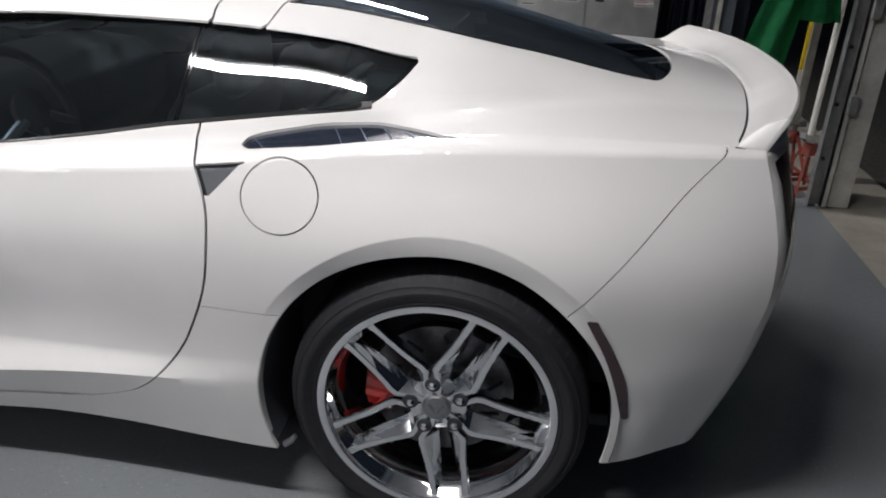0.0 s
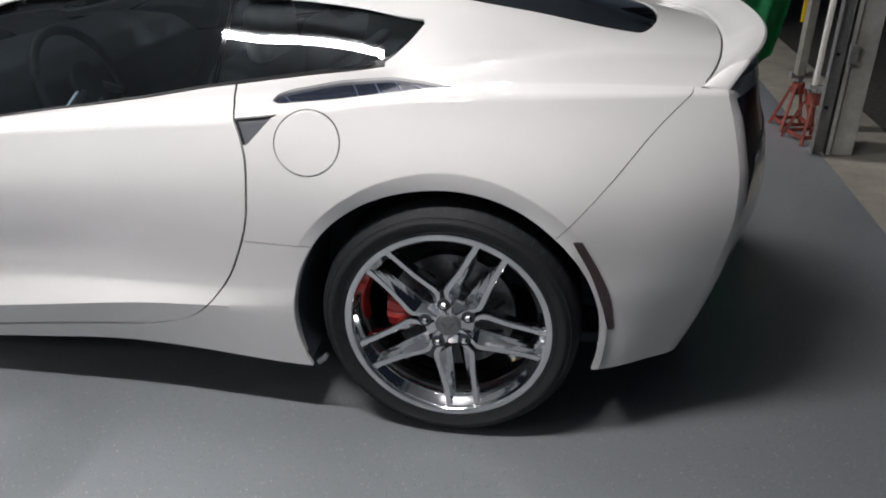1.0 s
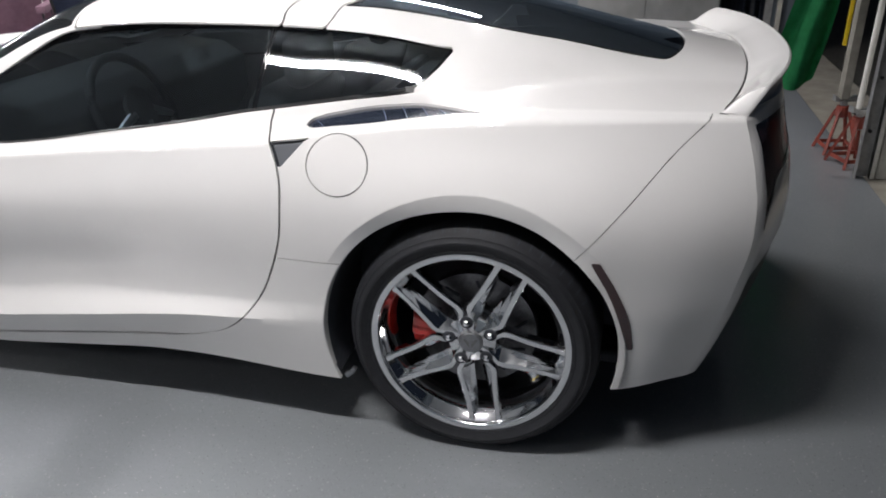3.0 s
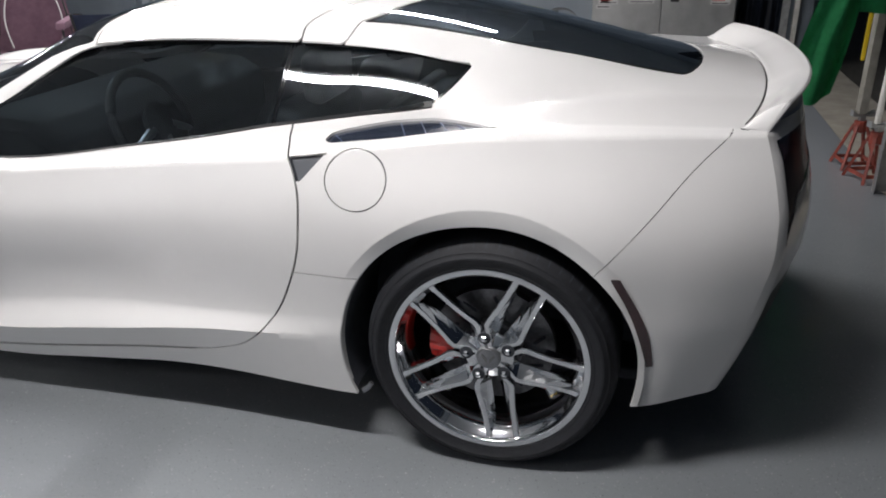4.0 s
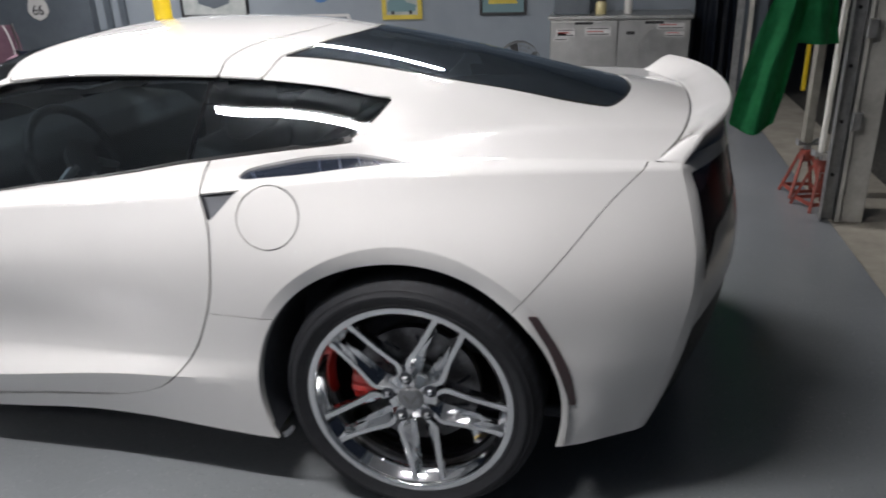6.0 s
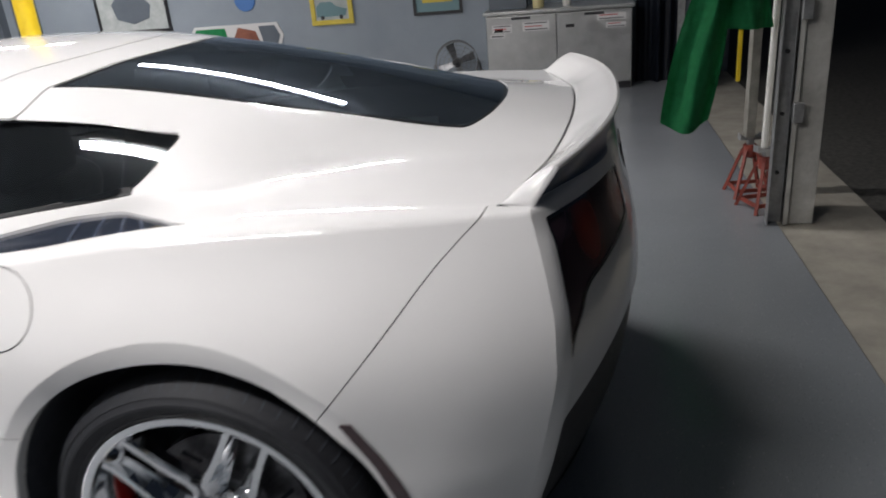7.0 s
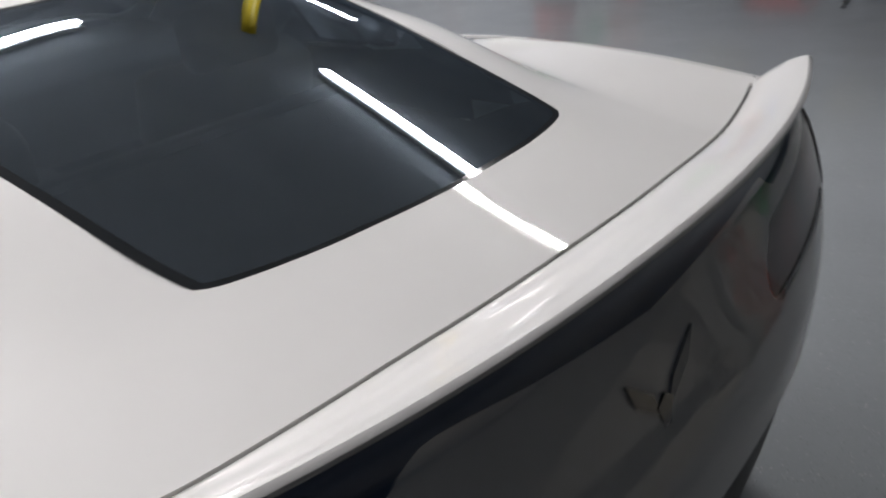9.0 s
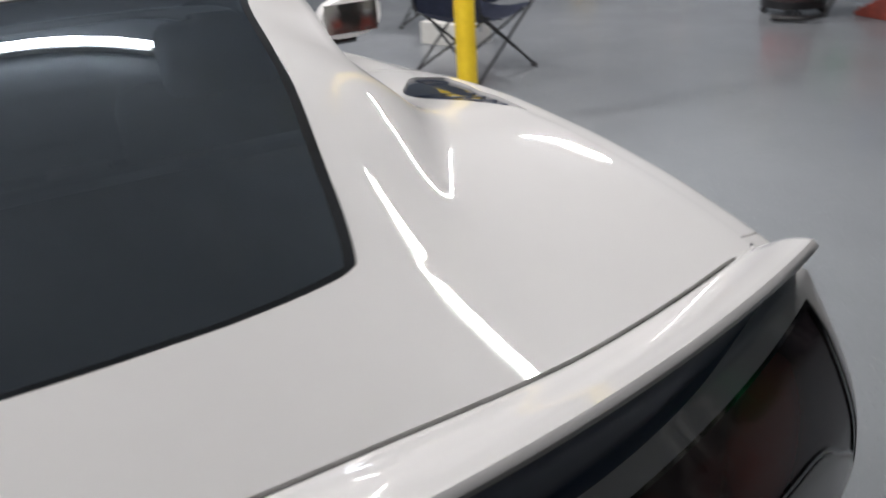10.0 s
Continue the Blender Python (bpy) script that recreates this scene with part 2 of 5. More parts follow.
def rod(points, radius, sides=10, bm=None, closed=False):
    """A round bar along points."""
    bm = bm or bmesh.new()
    pts = [Vector(p) for p in points]
    rings = []
    n = len(pts)
    for i, p in enumerate(pts):
        a = pts[(i - 1) % n] if closed or i else p
        b = pts[(i + 1) % n] if closed or i < n - 1 else p
        d = (b - a).normalized()
        q = Vector((0, 0, 1)) if abs(d.z) < 0.9 else Vector((1, 0, 0))
        u = d.cross(q).normalized()
        w = d.cross(u)
        r = radius[i] if isinstance(radius, (list, tuple)) else radius
        rings.append([bm.verts.new(p + r * (math.cos(t) * u + math.sin(t) * w))
                      for t in [2 * math.pi * k / sides for k in range(sides)]])
    for i in range(n if closed else n - 1):
        r0, r1 = rings[i], rings[(i + 1) % n]
        for k in range(sides):
            bm.faces.new((r0[k], r0[(k + 1) % sides], r1[(k + 1) % sides], r1[k]))
    if not closed:
        bm.faces.new(rings[0][::-1])
        bm.faces.new(rings[-1])
    bmesh.ops.recalc_face_normals(bm, faces=bm.faces[:])
    return bm


def lathe(profile, axis="z", steps=48, centre=(0, 0, 0), bm=None, close=False, cap=True):
    """A turned form: profile of (radius, along the axis)."""
    bm = bm or bmesh.new()
    c = Vector(centre)
    rings = []
    for r, h in profile:
        ring = []
        for k in range(steps):
            t = 2 * math.pi * k / steps
            p = {"z": (r * math.cos(t), r * math.sin(t), h), "y": (r * math.cos(t), h, r * math.sin(t)),
                 "x": (h, r * math.cos(t), r * math.sin(t))}[axis]
            ring.append(bm.verts.new(c + Vector(p)))
        rings.append(ring)
    n = len(rings)
    for i in range(n if close else n - 1):
        a, b = rings[i], rings[(i + 1) % n]
        for k in range(steps):
            bm.faces.new((a[k], a[(k + 1) % steps], b[(k + 1) % steps], b[k]))
    if not close and cap:
        for ring in (rings[0], rings[-1]):
            bm.faces.new(ring)
    bmesh.ops.recalc_face_normals(bm, faces=bm.faces[:])
    return bm


def prism(outline, y0, y1, bm=None, bevel=0.0):
    """An outline of (x, z) drawn out from y0 to y1."""
    bm = bm or bmesh.new()
    a = [bm.verts.new((x, y0, z)) for x, z in outline]
    b = [bm.verts.new((x, y1, z)) for x, z in outline]
    n = len(a)
    fs = [bm.faces.new(a), bm.faces.new(b[::-1])]
    for i in range(n):
        fs.append(bm.faces.new((a[i], b[i], b[(i + 1) % n], a[(i + 1) % n])))
    if bevel:
        bmesh.ops.bevel(bm, geom=list({e for f in fs for e in f.edges}), offset=bevel, segments=2, profile=0.5, affect="EDGES")
    bmesh.ops.recalc_face_normals(bm, faces=bm.faces[:])
    return bm


# ---- the building ----
def structure(name, bm, mat, label, category="", parent=None):
    ob = part(name, bm, mat, parent)
    return tagged(ob, label, category or name.split("_")[0], kind="structure")


DOOR_X, WALL_Y, WEST, SOUTH = 1.615, 6.05, -9.0, -5.4
structure("floor", box((WEST, SOUTH, -0.12), (DOOR_X, WALL_Y, 0.0)), FLOOR, "grey epoxy garage floor with pale flakes")
structure("pavement", box((DOOR_X + 0.006, SOUTH, -0.14), (2.10, WALL_Y, -0.006)), CONCRETE, "bare concrete strip under the garage doors", "pavement")
structure("ground", box((2.104, -60, -0.3), (80, 60, -0.03)), GROUND, "dark gravel ground outside at night", "ground")
structure("wall_north", box((WEST, WALL_Y, 0), (DOOR_X + 0.5, WALL_Y + 0.15, CEILING)), WALLPAINT, "blue-grey painted garage wall with pictures", "wall")
structure("wall_south", box((WEST, SOUTH - 0.15, 0), (DOOR_X + 0.15, SOUTH, CEILING)), WALLPAINT, "blue-grey painted garage wall", "wall")
structure("wall_west", box((WEST - 0.15, SOUTH, 0), (WEST, WALL_Y, CEILING)), WALLPAINT, "blue-grey painted end wall", "wall")
structure("ceiling", box((WEST, SOUTH, CEILING), (DOOR_X + 0.15, WALL_Y, CEILING + 0.12)), CEILPAINT, "white painted garage ceiling", "ceiling")
# unseen above the doorways; its dark colour is set to cut bounce on the tail
bm = box((DOOR_X + 0.03, SOUTH, 0), (DOOR_X + 0.15, -3.7, CEILING))
box((DOOR_X + 0.03, 5.05, 0), (DOOR_X + 0.15, WALL_Y, CEILING), bm=bm)
box((DOOR_X + 0.03, -3.696, 2.25), (DOOR_X + 0.15, 5.046, CEILING), bm=bm)
structure("wall_east", bm, DARKPANEL, "dark wall with two open garage doorways", "wall")
structure("door_jamb", box((1.60, 4.985, -0.004), (1.640, 5.045, 2.246), 0.004), JAMB, "worn white timber door jamb", "door frame")
structure("door_pier", box((1.665, 1.64, -0.004), (1.775, 1.88, 2.246), 0.004), JAMB, "worn white timber pier between two doorways", "door frame")


def tube_light(x, y, turn, power, length):
    """A ceiling batten with its tube, and the light that the tube gives."""
    lamp = thing("ceiling_light", "white ceiling batten with a lit fluorescent tube", "ceiling light", (x, y, CEILING), turn, "ceiling tubes")
    part("housing", box((-length / 2, -0.05, -0.05), (length / 2, 0.05, -0.002), 0.008), WHITEPLASTIC, lamp)
    part("tube", rod([(-length / 2 + 0.02, 0, -0.072), (length / 2 - 0.02, 0, -0.072)], 0.016, 12), TUBE, lamp, "glowing white tube", True)
    glow = bpy.data.lights.new("tube", "AREA")
    glow.shape, glow.size, glow.size_y, glow.energy = "RECTANGLE", length, 0.08, power
    glow.color = (1.0, 0.965, 0.965)
    l = new("tube", glow)
    l.matrix_world = pose(x, y, CEILING - 0.092, 0, 0, turn)


# the 2nd, 5th and 6th tubes are unseen, added to brighten car and walls
for x, y, a, w, n in ((-0.66, -1.72, -2, 43, 1.05), (-4.9, -4.4, 90, 40, 1.2), (-0.90, 1.90, 2, 47, 1.40), (-2.5, -0.05, 90, 42, 1.5),
                      (-5.2, 1.4, 0, 42, 1.5), (-4.6, 4.3, 0, 52, 1.5)):
    tube_light(x, y, a, w, n)


# ---- the shape of the car: its section as a few rows that run along it ----
# x runs from the nose to the tail (rear axle at 0), half-widths w to either side, heights z

def pchip(knots):
    """A smooth curve through (x, value) knots that does not overshoot."""
    xs = [k[0] for k in knots]
    ys = [k[1] for k in knots]
    n = len(xs)
    h = [xs[i + 1] - xs[i] for i in range(n - 1)]
    d = [(ys[i + 1] - ys[i]) / h[i] for i in range(n - 1)]
    m = [0.0] * n
    m[0], m[-1] = d[0], d[-1]
    for i in range(1, n - 1):
        if d[i - 1] * d[i] > 0:
            a, b = 2 * h[i] + h[i - 1], h[i] + 2 * h[i - 1]
            m[i] = (a + b) / (a / d[i - 1] + b / d[i])

    def at(x):
        if x <= xs[0]:
            return ys[0] + (x - xs[0]) * m[0] * 0.3
        if x >= xs[-1]:
            return ys[-1] + (x - xs[-1]) * m[-1]
        i = 0
        while x > xs[i + 1]:
            i += 1
        t = (x - xs[i]) / h[i]
        t2, t3 = t * t, t * t * t
        return ((2 * t3 - 3 * t2 + 1) * ys[i] + (t3 - 2 * t2 + t) * h[i] * m[i]
                + (3 * t2 - 2 * t3) * ys[i + 1] + (t3 - t2) * h[i] * m[i + 1])
    return at


def eased(curve, spread=0.045, step=0.01):
    """The same curve with its changes of bend spread out, so that light runs evenly along it."""
    lo, n = -3.8, 480
    reach = int(3 * spread / step)
    raw = np.array([curve(lo + step * (k - reach)) for k in range(n + 2 * reach)])
    weights = np.exp(-0.5 * (np.arange(-reach, reach + 1) * step / spread) ** 2)
    table = np.convolve(raw, weights / weights.sum(), "valid").tolist()

    def at(x):
        q = min(max((x - lo) / step, 1.0), n - 3.001)
        i = int(q)
        t = q - i
        a, b, c, d = table[i - 1:i + 3]
        return b + 0.5 * t * (c - a + t * (2 * a - 5 * b + 4 * c - d + t * (3 * (b - c) + d - a)))
    return at


def row(knots, crease=False):
    """One row along the car: knots of (x, half-width, height)."""
    return (eased(pchip([(k[0], k[1] + 0.014 * min(1.0, k[1] / 0.45)) for k in knots])),
            eased(pchip([(k[0], k[2]) for k in knots])), crease)


ROWS = [
    # 0 underside
    row([(-3.6, 0.55, 0.16), (-2.7, 0.70, 0.15), (-1.6, 0.80, 0.14), (-0.4, 0.80, 0.17), (0.66, 0.74, 0.27)]),
    # 1 lower edge of the sill
    row([(-3.6, 0.60, 0.17), (-3.2, 0.80, 0.17), (-2.7, 0.86, 0.16), (-1.6, 0.885, 0.152), (-1.2, 0.89, 0.184),
         (-0.9, 0.892, 0.206), (-0.75, 0.895, 0.204), (-0.6, 0.900, 0.195), (-0.37, 0.905, 0.184), (0.10, 0.90, 0.215), (0.385, 0.89, 0.245), (0.52, 0.815, 0.25), (0.66, 0.735, 0.25)], True),
    # 2 edge of the rocker
    row([(-3.6, 0.66, 0.27), (-3.2, 0.84, 0.28), (-2.7, 0.91, 0.29), (-1.6, 0.928, 0.275), (-1.2, 0.930, 0.314),
         (-0.72, 0.931, 0.364), (-0.37, 0.920, 0.37), (0.10, 0.915, 0.37), (0.45, 0.875, 0.38), (0.56, 0.828, 0.38), (0.68, 0.762, 0.38)], True),
    # 3 hollow of the door above the rocker
    row([(-3.6, 0.68, 0.38), (-3.2, 0.86, 0.40), (-2.7, 0.92, 0.42), (-1.6, 0.858, 0.35), (-1.2, 0.860, 0.385),
         (-0.75, 0.893, 0.410), (-0.40, 0.916, 0.435), (0.10, 0.922, 0.48), (0.45, 0.889, 0.50), (0.56, 0.852, 0.50), (0.68, 0.797, 0.50)]),
    # 4 widest line
    row([(-3.6, 0.68, 0.50), (-3.2, 0.86, 0.60), (-2.7, 0.925, 0.64), (-1.6, 0.889, 0.62), (-1.0, 0.892, 0.65),
         (-0.5, 0.914, 0.69), (-0.1, 0.930, 0.71), (0.25, 0.920, 0.71), (0.45, 0.884, 0.71), (0.56, 0.853, 0.71), (0.68, 0.806, 0.71)]),
    # 5 shoulder, outer
    row([(-3.6, 0.64, 0.56), (-3.2, 0.80, 0.70), (-2.7, 0.87, 0.80), (-1.9, 0.85, 0.77), (-1.5, 0.845, 0.765), (-1.0, 0.853, 0.810),
         (-0.5, 0.868, 0.858), (-0.1, 0.834, 0.901), (0.25, 0.806, 0.914), (0.45, 0.775, 0.919), (0.56, 0.752, 0.919), (0.66, 0.724, 0.919)]),
    # 6 shoulder, top
    row([(-3.6, 0.58, 0.58), (-3.2, 0.72, 0.74), (-2.7, 0.78, 0.845), (-1.9, 0.82, 0.800), (-1.5, 0.822, 0.787), (-1.0, 0.822, 0.842),
         (-0.5, 0.815, 0.892), (-0.1, 0.816, 0.922), (0.25, 0.802, 0.929), (0.45, 0.770, 0.931), (0.56, 0.735, 0.934), (0.66, 0.690, 0.934)]),
    # 7 foot of the glass, and the valley beside the hatch
    row([(-3.6, 0.45, 0.61), (-3.2, 0.55, 0.755), (-2.7, 0.58, 0.82), (-1.9, 0.76, 0.815), (-1.5, 0.795, 0.800), (-1.0, 0.795, 0.860),
         (-0.6, 0.760, 0.914), (-0.3, 0.690, 0.940), (0.0, 0.600, 0.943), (0.25, 0.555, 0.927), (0.50, 0.540, 0.917), (0.66, 0.530, 0.930)], True),
    # 8 roof rail
    row([(-3.6, 0.36, 0.62), (-3.2, 0.45, 0.765), (-2.7, 0.50, 0.825), (-2.05, 0.70, 0.850), (-1.66, 0.695, 0.915), (-1.2, 0.650, 1.095),
         (-0.9, 0.648, 1.113), (-0.55, 0.646, 1.109), (-0.28, 0.622, 1.084), (-0.10, 0.583, 1.043), (0.15, 0.500, 1.000), (0.40, 0.405, 0.963), (0.66, 0.330, 0.947)]),
    # 9 edge of the hatch glass
    row([(-3.6, 0.24, 0.62), (-3.2, 0.30, 0.775), (-2.7, 0.34, 0.835), (-2.05, 0.60, 0.868), (-1.66, 0.600, 0.965), (-1.2, 0.540, 1.150),
         (-0.9, 0.520, 1.168), (-0.55, 0.490, 1.158), (-0.25, 0.455, 1.118), (0.10, 0.395, 1.046), (0.457, 0.318, 0.973), (0.66, 0.270, 0.957)]),
    # 10 between
    row([(-3.6, 0.12, 0.62), (-3.2, 0.15, 0.785), (-2.7, 0.17, 0.85), (-2.05, 0.32, 0.882), (-1.66, 0.33, 1.020), (-1.2, 0.28, 1.182),
         (-0.9, 0.27, 1.201), (-0.6, 0.26, 1.193), (-0.25, 0.24, 1.146), (0.10, 0.21, 1.073), (0.47, 0.17, 0.988), (0.66, 0.145, 0.9635)]),
    # 11 middle
    row([(-3.6, 0.0, 0.62), (-3.2, 0.0, 0.79), (-2.7, 0.0, 0.855), (-2.05, 0.0, 0.887), (-1.66, 0.0, 1.035), (-1.2, 0.0, 1.192),
         (-0.9, 0.0, 1.211), (-0.6, 0.0, 1.204), (-0.25, 0.0, 1.156), (0.10, 0.0, 1.082), (0.48, 0.0, 0.992), (0.66, 0.0, 0.966)]),
]
LAST = len(ROWS) - 1
section_cache = {}
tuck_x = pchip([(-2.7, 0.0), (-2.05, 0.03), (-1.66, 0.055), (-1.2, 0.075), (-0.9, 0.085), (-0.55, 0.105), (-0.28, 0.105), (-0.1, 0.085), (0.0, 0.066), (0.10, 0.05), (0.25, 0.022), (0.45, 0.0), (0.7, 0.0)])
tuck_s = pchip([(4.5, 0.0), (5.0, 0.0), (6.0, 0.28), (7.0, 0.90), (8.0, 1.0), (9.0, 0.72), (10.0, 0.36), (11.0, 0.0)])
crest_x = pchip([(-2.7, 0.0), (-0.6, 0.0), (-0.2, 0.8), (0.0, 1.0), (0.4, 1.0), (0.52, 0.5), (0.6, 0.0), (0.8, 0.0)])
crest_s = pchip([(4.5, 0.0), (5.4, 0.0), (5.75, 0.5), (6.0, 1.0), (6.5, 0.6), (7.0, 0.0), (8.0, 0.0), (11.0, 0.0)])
# minus the camera eye's x; the lean is fitted to that view
NEG_EYE_X = -0.34

# the flat top of the rear wing: its outer edge, and the soft fold where the hatch rises from it
wing_w = eased(pchip([(-0.4, 0.790), (-0.2, 0.784), (-0.03, 0.777), (0.10, 0.770), (0.20, 0.764), (0.30, 0.757), (0.43, 0.745), (0.54, 0.729), (0.66, 0.702)]), 0.03)
wing_z = eased(pchip([(-0.4, 0.925), (-0.2, 0.928), (0.02, 0.933), (0.15, 0.940), (0.30, 0.940), (0.54, 0.935), (0.66, 0.931)]), 0.03)
fold_w = eased(pchip([(-0.4, 0.66), (-0.2, 0.632), (0.0, 0.596), (0.12, 0.560), (0.30, 0.500), (0.50, 0.465), (0.66, 0.430), (0.70, 0.425)]), 0.03)
fold_z = eased(pchip([(-0.4, 0.945), (-0.2, 0.947), (0.0, 0.950), (0.12, 0.955), (0.30, 0.957), (0.50, 0.949), (0.66, 0.942)]), 0.03)

sail_bow = eased(pchip([(-0.4, 0.026), (-0.2, 0.026), (0.0, 0.024), (0.15, 0.015), (0.30, 0.006), (0.45, 0.0), (0.7, 0.0)]), 0.03)


def wing(x, s, edge, out, hatch):
    """The rear wing from its shoulder (edge, leaving along out) over its top to the side of the hatch."""
    a, f = (wing_w(x), wing_z(x)), (fold_w(x), fold_z(x))
    if s < 6.0:
        t = s - 5.0
        t2, t3 = t * t, t * t * t
        reach = math.hypot(a[0] - edge[0], a[1] - edge[1])
        scale = reach / (math.hypot(*out) + 1e-6)
        into = (-0.96 * reach, 0.28 * reach)
        h = (2 * t3 - 3 * t2 + 1, t3 - 2 * t2 + t, 3 * t2 - 2 * t3, t3 - t2)
        return tuple(h[0] * edge[i] + h[1] * out[i] * scale + h[2] * a[i] + h[3] * into[i] for i in (0, 1))

    def along(q):
        if q < 7.0:
            return a[0] + (f[0] - a[0]) * (q - 6.0), a[1] + (f[1] - a[1]) * (q - 6.0)
        t = (q - 7.0) / 2.0
        w, z = hatch[0] - f[0], hatch[1] - f[1]
        out_by = 4 * t * (1 - t) * sail_bow(x) / math.hypot(w, z)
        return f[0] + w * t + z * out_by, f[1] + z * t - w * out_by
    if 6.82 < s < 7.24:      # the fold is rounded off
        t = (s - 6.82) / 0.42
        b, c = along(6.82), along(7.24)
        return tuple((1 - t) ** 2 * b[i] + 2 * t * (1 - t) * f[i] + t * t * c[i] for i in (0, 1))
    return along(s)


def section(x):
    """Points and tangents of the half section at x."""
    key = round(x, 5)
    got = section_cache.get(key)
    if got is None:
        p = [(w(x), z(x)) for w, z, _ in ROWS]
        into, out = [], []
        for i in range(len(p)):
            a, b = p[max(i - 1, 0)], p[min(i + 1, LAST)]
            if i == LAST:
                t = ((-2 * p[i - 1][0]) / 2, 0.0)          # level over the middle
                into.append(t), out.append(t)
            elif (ROWS[i][2] and not (i == 2 and x > -0.48)) or i == 0:
                into.append((p[i][0] - a[0], p[i][1] - a[1]))
                out.append((b[0] - p[i][0], b[1] - p[i][1]))
            else:
                la = math.hypot(p[i][0] - a[0], p[i][1] - a[1]) + 1e-6
                lb = math.hypot(b[0] - p[i][0], b[1] - p[i][1]) + 1e-6
                d = (b[0] - a[0], b[1] - a[1])
                ld = math.hypot(*d) + 1e-6
                a1, b1 = (d[0] / ld * la, d[1] / ld * la), (d[0] / ld * lb, d[1] / ld * lb)
                if i == 8:      # the rail is an edge above the side windows and fades out behind them
                    k = min(1.0, max(0.0, (0.10 - x) / 0.25))
                    a1 = (a1[0] * (1 - k) + (p[i][0] - a[0]) * k, a1[1] * (1 - k) + (p[i][1] - a[1]) * k)
                    b1 = (b1[0] * (1 - k) + (b[0] - p[i][0]) * k, b1[1] * (1 - k) + (b[1] - p[i][1]) * k)
                if i == 5:      # the door's shoulder is a soft edge that fades out over the rear wheel
                    k = 0.8 * min(1.0, max(0.0, (-0.40 - x) / 0.22))
                    a1 = (a1[0] * (1 - k) + (p[i][0] - a[0]) * k, a1[1] * (1 - k) + (p[i][1] - a[1]) * k)
                    b1 = (b1[0] * (1 - k) + (b[0] - p[i][0]) * k, b1[1] * (1 - k) + (b[1] - p[i][1]) * k)
                into.append(a1)
                out.append(b1)
        got = section_cache[key] = (p, into, out)
    return got


def skin(x, s):
    """The point of the left side of the body at x and row s."""
    p, into, out = section(x)
    i = min(int(s), LAST - 1)
    t = s - i
    t2, t3 = t * t, t * t * t
    a, b, c, d = 2 * t3 - 3 * t2 + 1, t3 - 2 * t2 + t, 3 * t2 - 2 * t3, t3 - t2
    z = a * p[i][1] + b * out[i][1] + c * p[i + 1][1] + d * into[i + 1][1]
    z += 0.008 * min(1.0, max(0.0, (z - 0.86) / 0.12)) * min(1.0, max(0.0, (0.45 - x) / 0.3))
    y = a * p[i][0] + b * out[i][0] + c * p[i + 1][0] + d * into[i + 1][0]
    x = x * 1.012 if x < 0 else x
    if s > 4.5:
        # the cabin leans in past its rows, slid along the camera's sight lines
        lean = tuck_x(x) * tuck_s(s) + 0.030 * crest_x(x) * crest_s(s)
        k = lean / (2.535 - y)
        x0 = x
        x, y, z = x + (x + NEG_EYE_X) * k, y - lean, z - (1.41 - z) * k
        if 5.0 < s < 9.0 and x0 > -0.26:
            k = min(1.0, (x0 + 0.26) / 0.24)
            k = k * k * (3 - 2 * k)
            h = skin(x0, 9.0)
            q = wing(x0, s, (p[5][0], p[5][1] + 0.008 * min(1.0, max(0.0, (p[5][1] - 0.86) / 0.12)) * min(1.0, max(0.0, (0.45 - x0) / 0.3))), out[5], (-h[1], h[2]))
            x, y, z = x + ((x0 + (h[0] - x0) * min(1.0, max(0.0, (s - 6.0) / 3.0))) - x) * k, y + (q[0] - y) * k, z + (q[1] - z) * k
    return (x, -y, z)


# the tail: its corner by height, its middle by height
corner_x = pchip([(0.20, 0.538), (0.25, 0.562), (0.37, 0.604), (0.565, 0.651), (0.67, 0.668), (0.74, 0.667), (0.80, 0.658), (0.85, 0.647), (0.93, 0.625)])
middle_x = pchip([(0.20, 0.735), (0.30, 0.79), (0.42, 0.834), (0.55, 0.850), (0.66, 0.846), (0.75, 0.830), (0.80, 0.815), (0.886, 0.797), (0.95, 0.785)])


def corner_at(s):
    """The corner of the tail on row s: x, w, z."""
    x = 0.6
    for _ in range(12):
        x = corner_x(skin(x, s)[2])
    q = skin(x, s)
    return x, -q[1], q[2]


corner_cache = {}


def tail(u, s):
    """The tail's face: u from -1 (left) to 1, s as on the body."""
    key = round(s, 4)
    if key not in corner_cache:
        corner_cache[key] = corner_at(s)
    cx, cw, cz = corner_cache[key]
    edge = cx + 0.012 * min(1.0, max(0.0, (0.93 - cz) / 0.06))
    turn = max(0.0, abs(u) - 0.962) / 0.038
    return (edge + (middle_x(cz) - edge) * (1 - abs(u) ** 2.4) - (edge - cx) * turn * turn, u * cw, cz)


# the spoiler's two edges across the car
LIP_END, CAP_END = 0.690, 0.722


def lip_x(y):
    return 0.798 - 0.128 * (min(abs(y), LIP_END) / LIP_END) ** 2.28 - 0.043 * max(0.0, abs(y) - LIP_END) / (CAP_END - LIP_END)


def lip_z(y):
    return 1.002 - 0.009 * (min(y, LIP_END) / LIP_END) ** 4 - 0.058 * max(0.0, y - LIP_END) / (CAP_END - LIP_END)


def seam_x(y):
    return 0.692 - 0.125 * (abs(y) / 0.73) ** 2.2


# ---- cutting panels out of the skin ----
def lattice(us, vs):
    return [((us[i], vs[j]), (us[i + 1], vs[j]), (us[i + 1], vs[j + 1]), (us[i], vs[j + 1]))
            for i in range(len(us) - 1) for j in range(len(vs) - 1)]


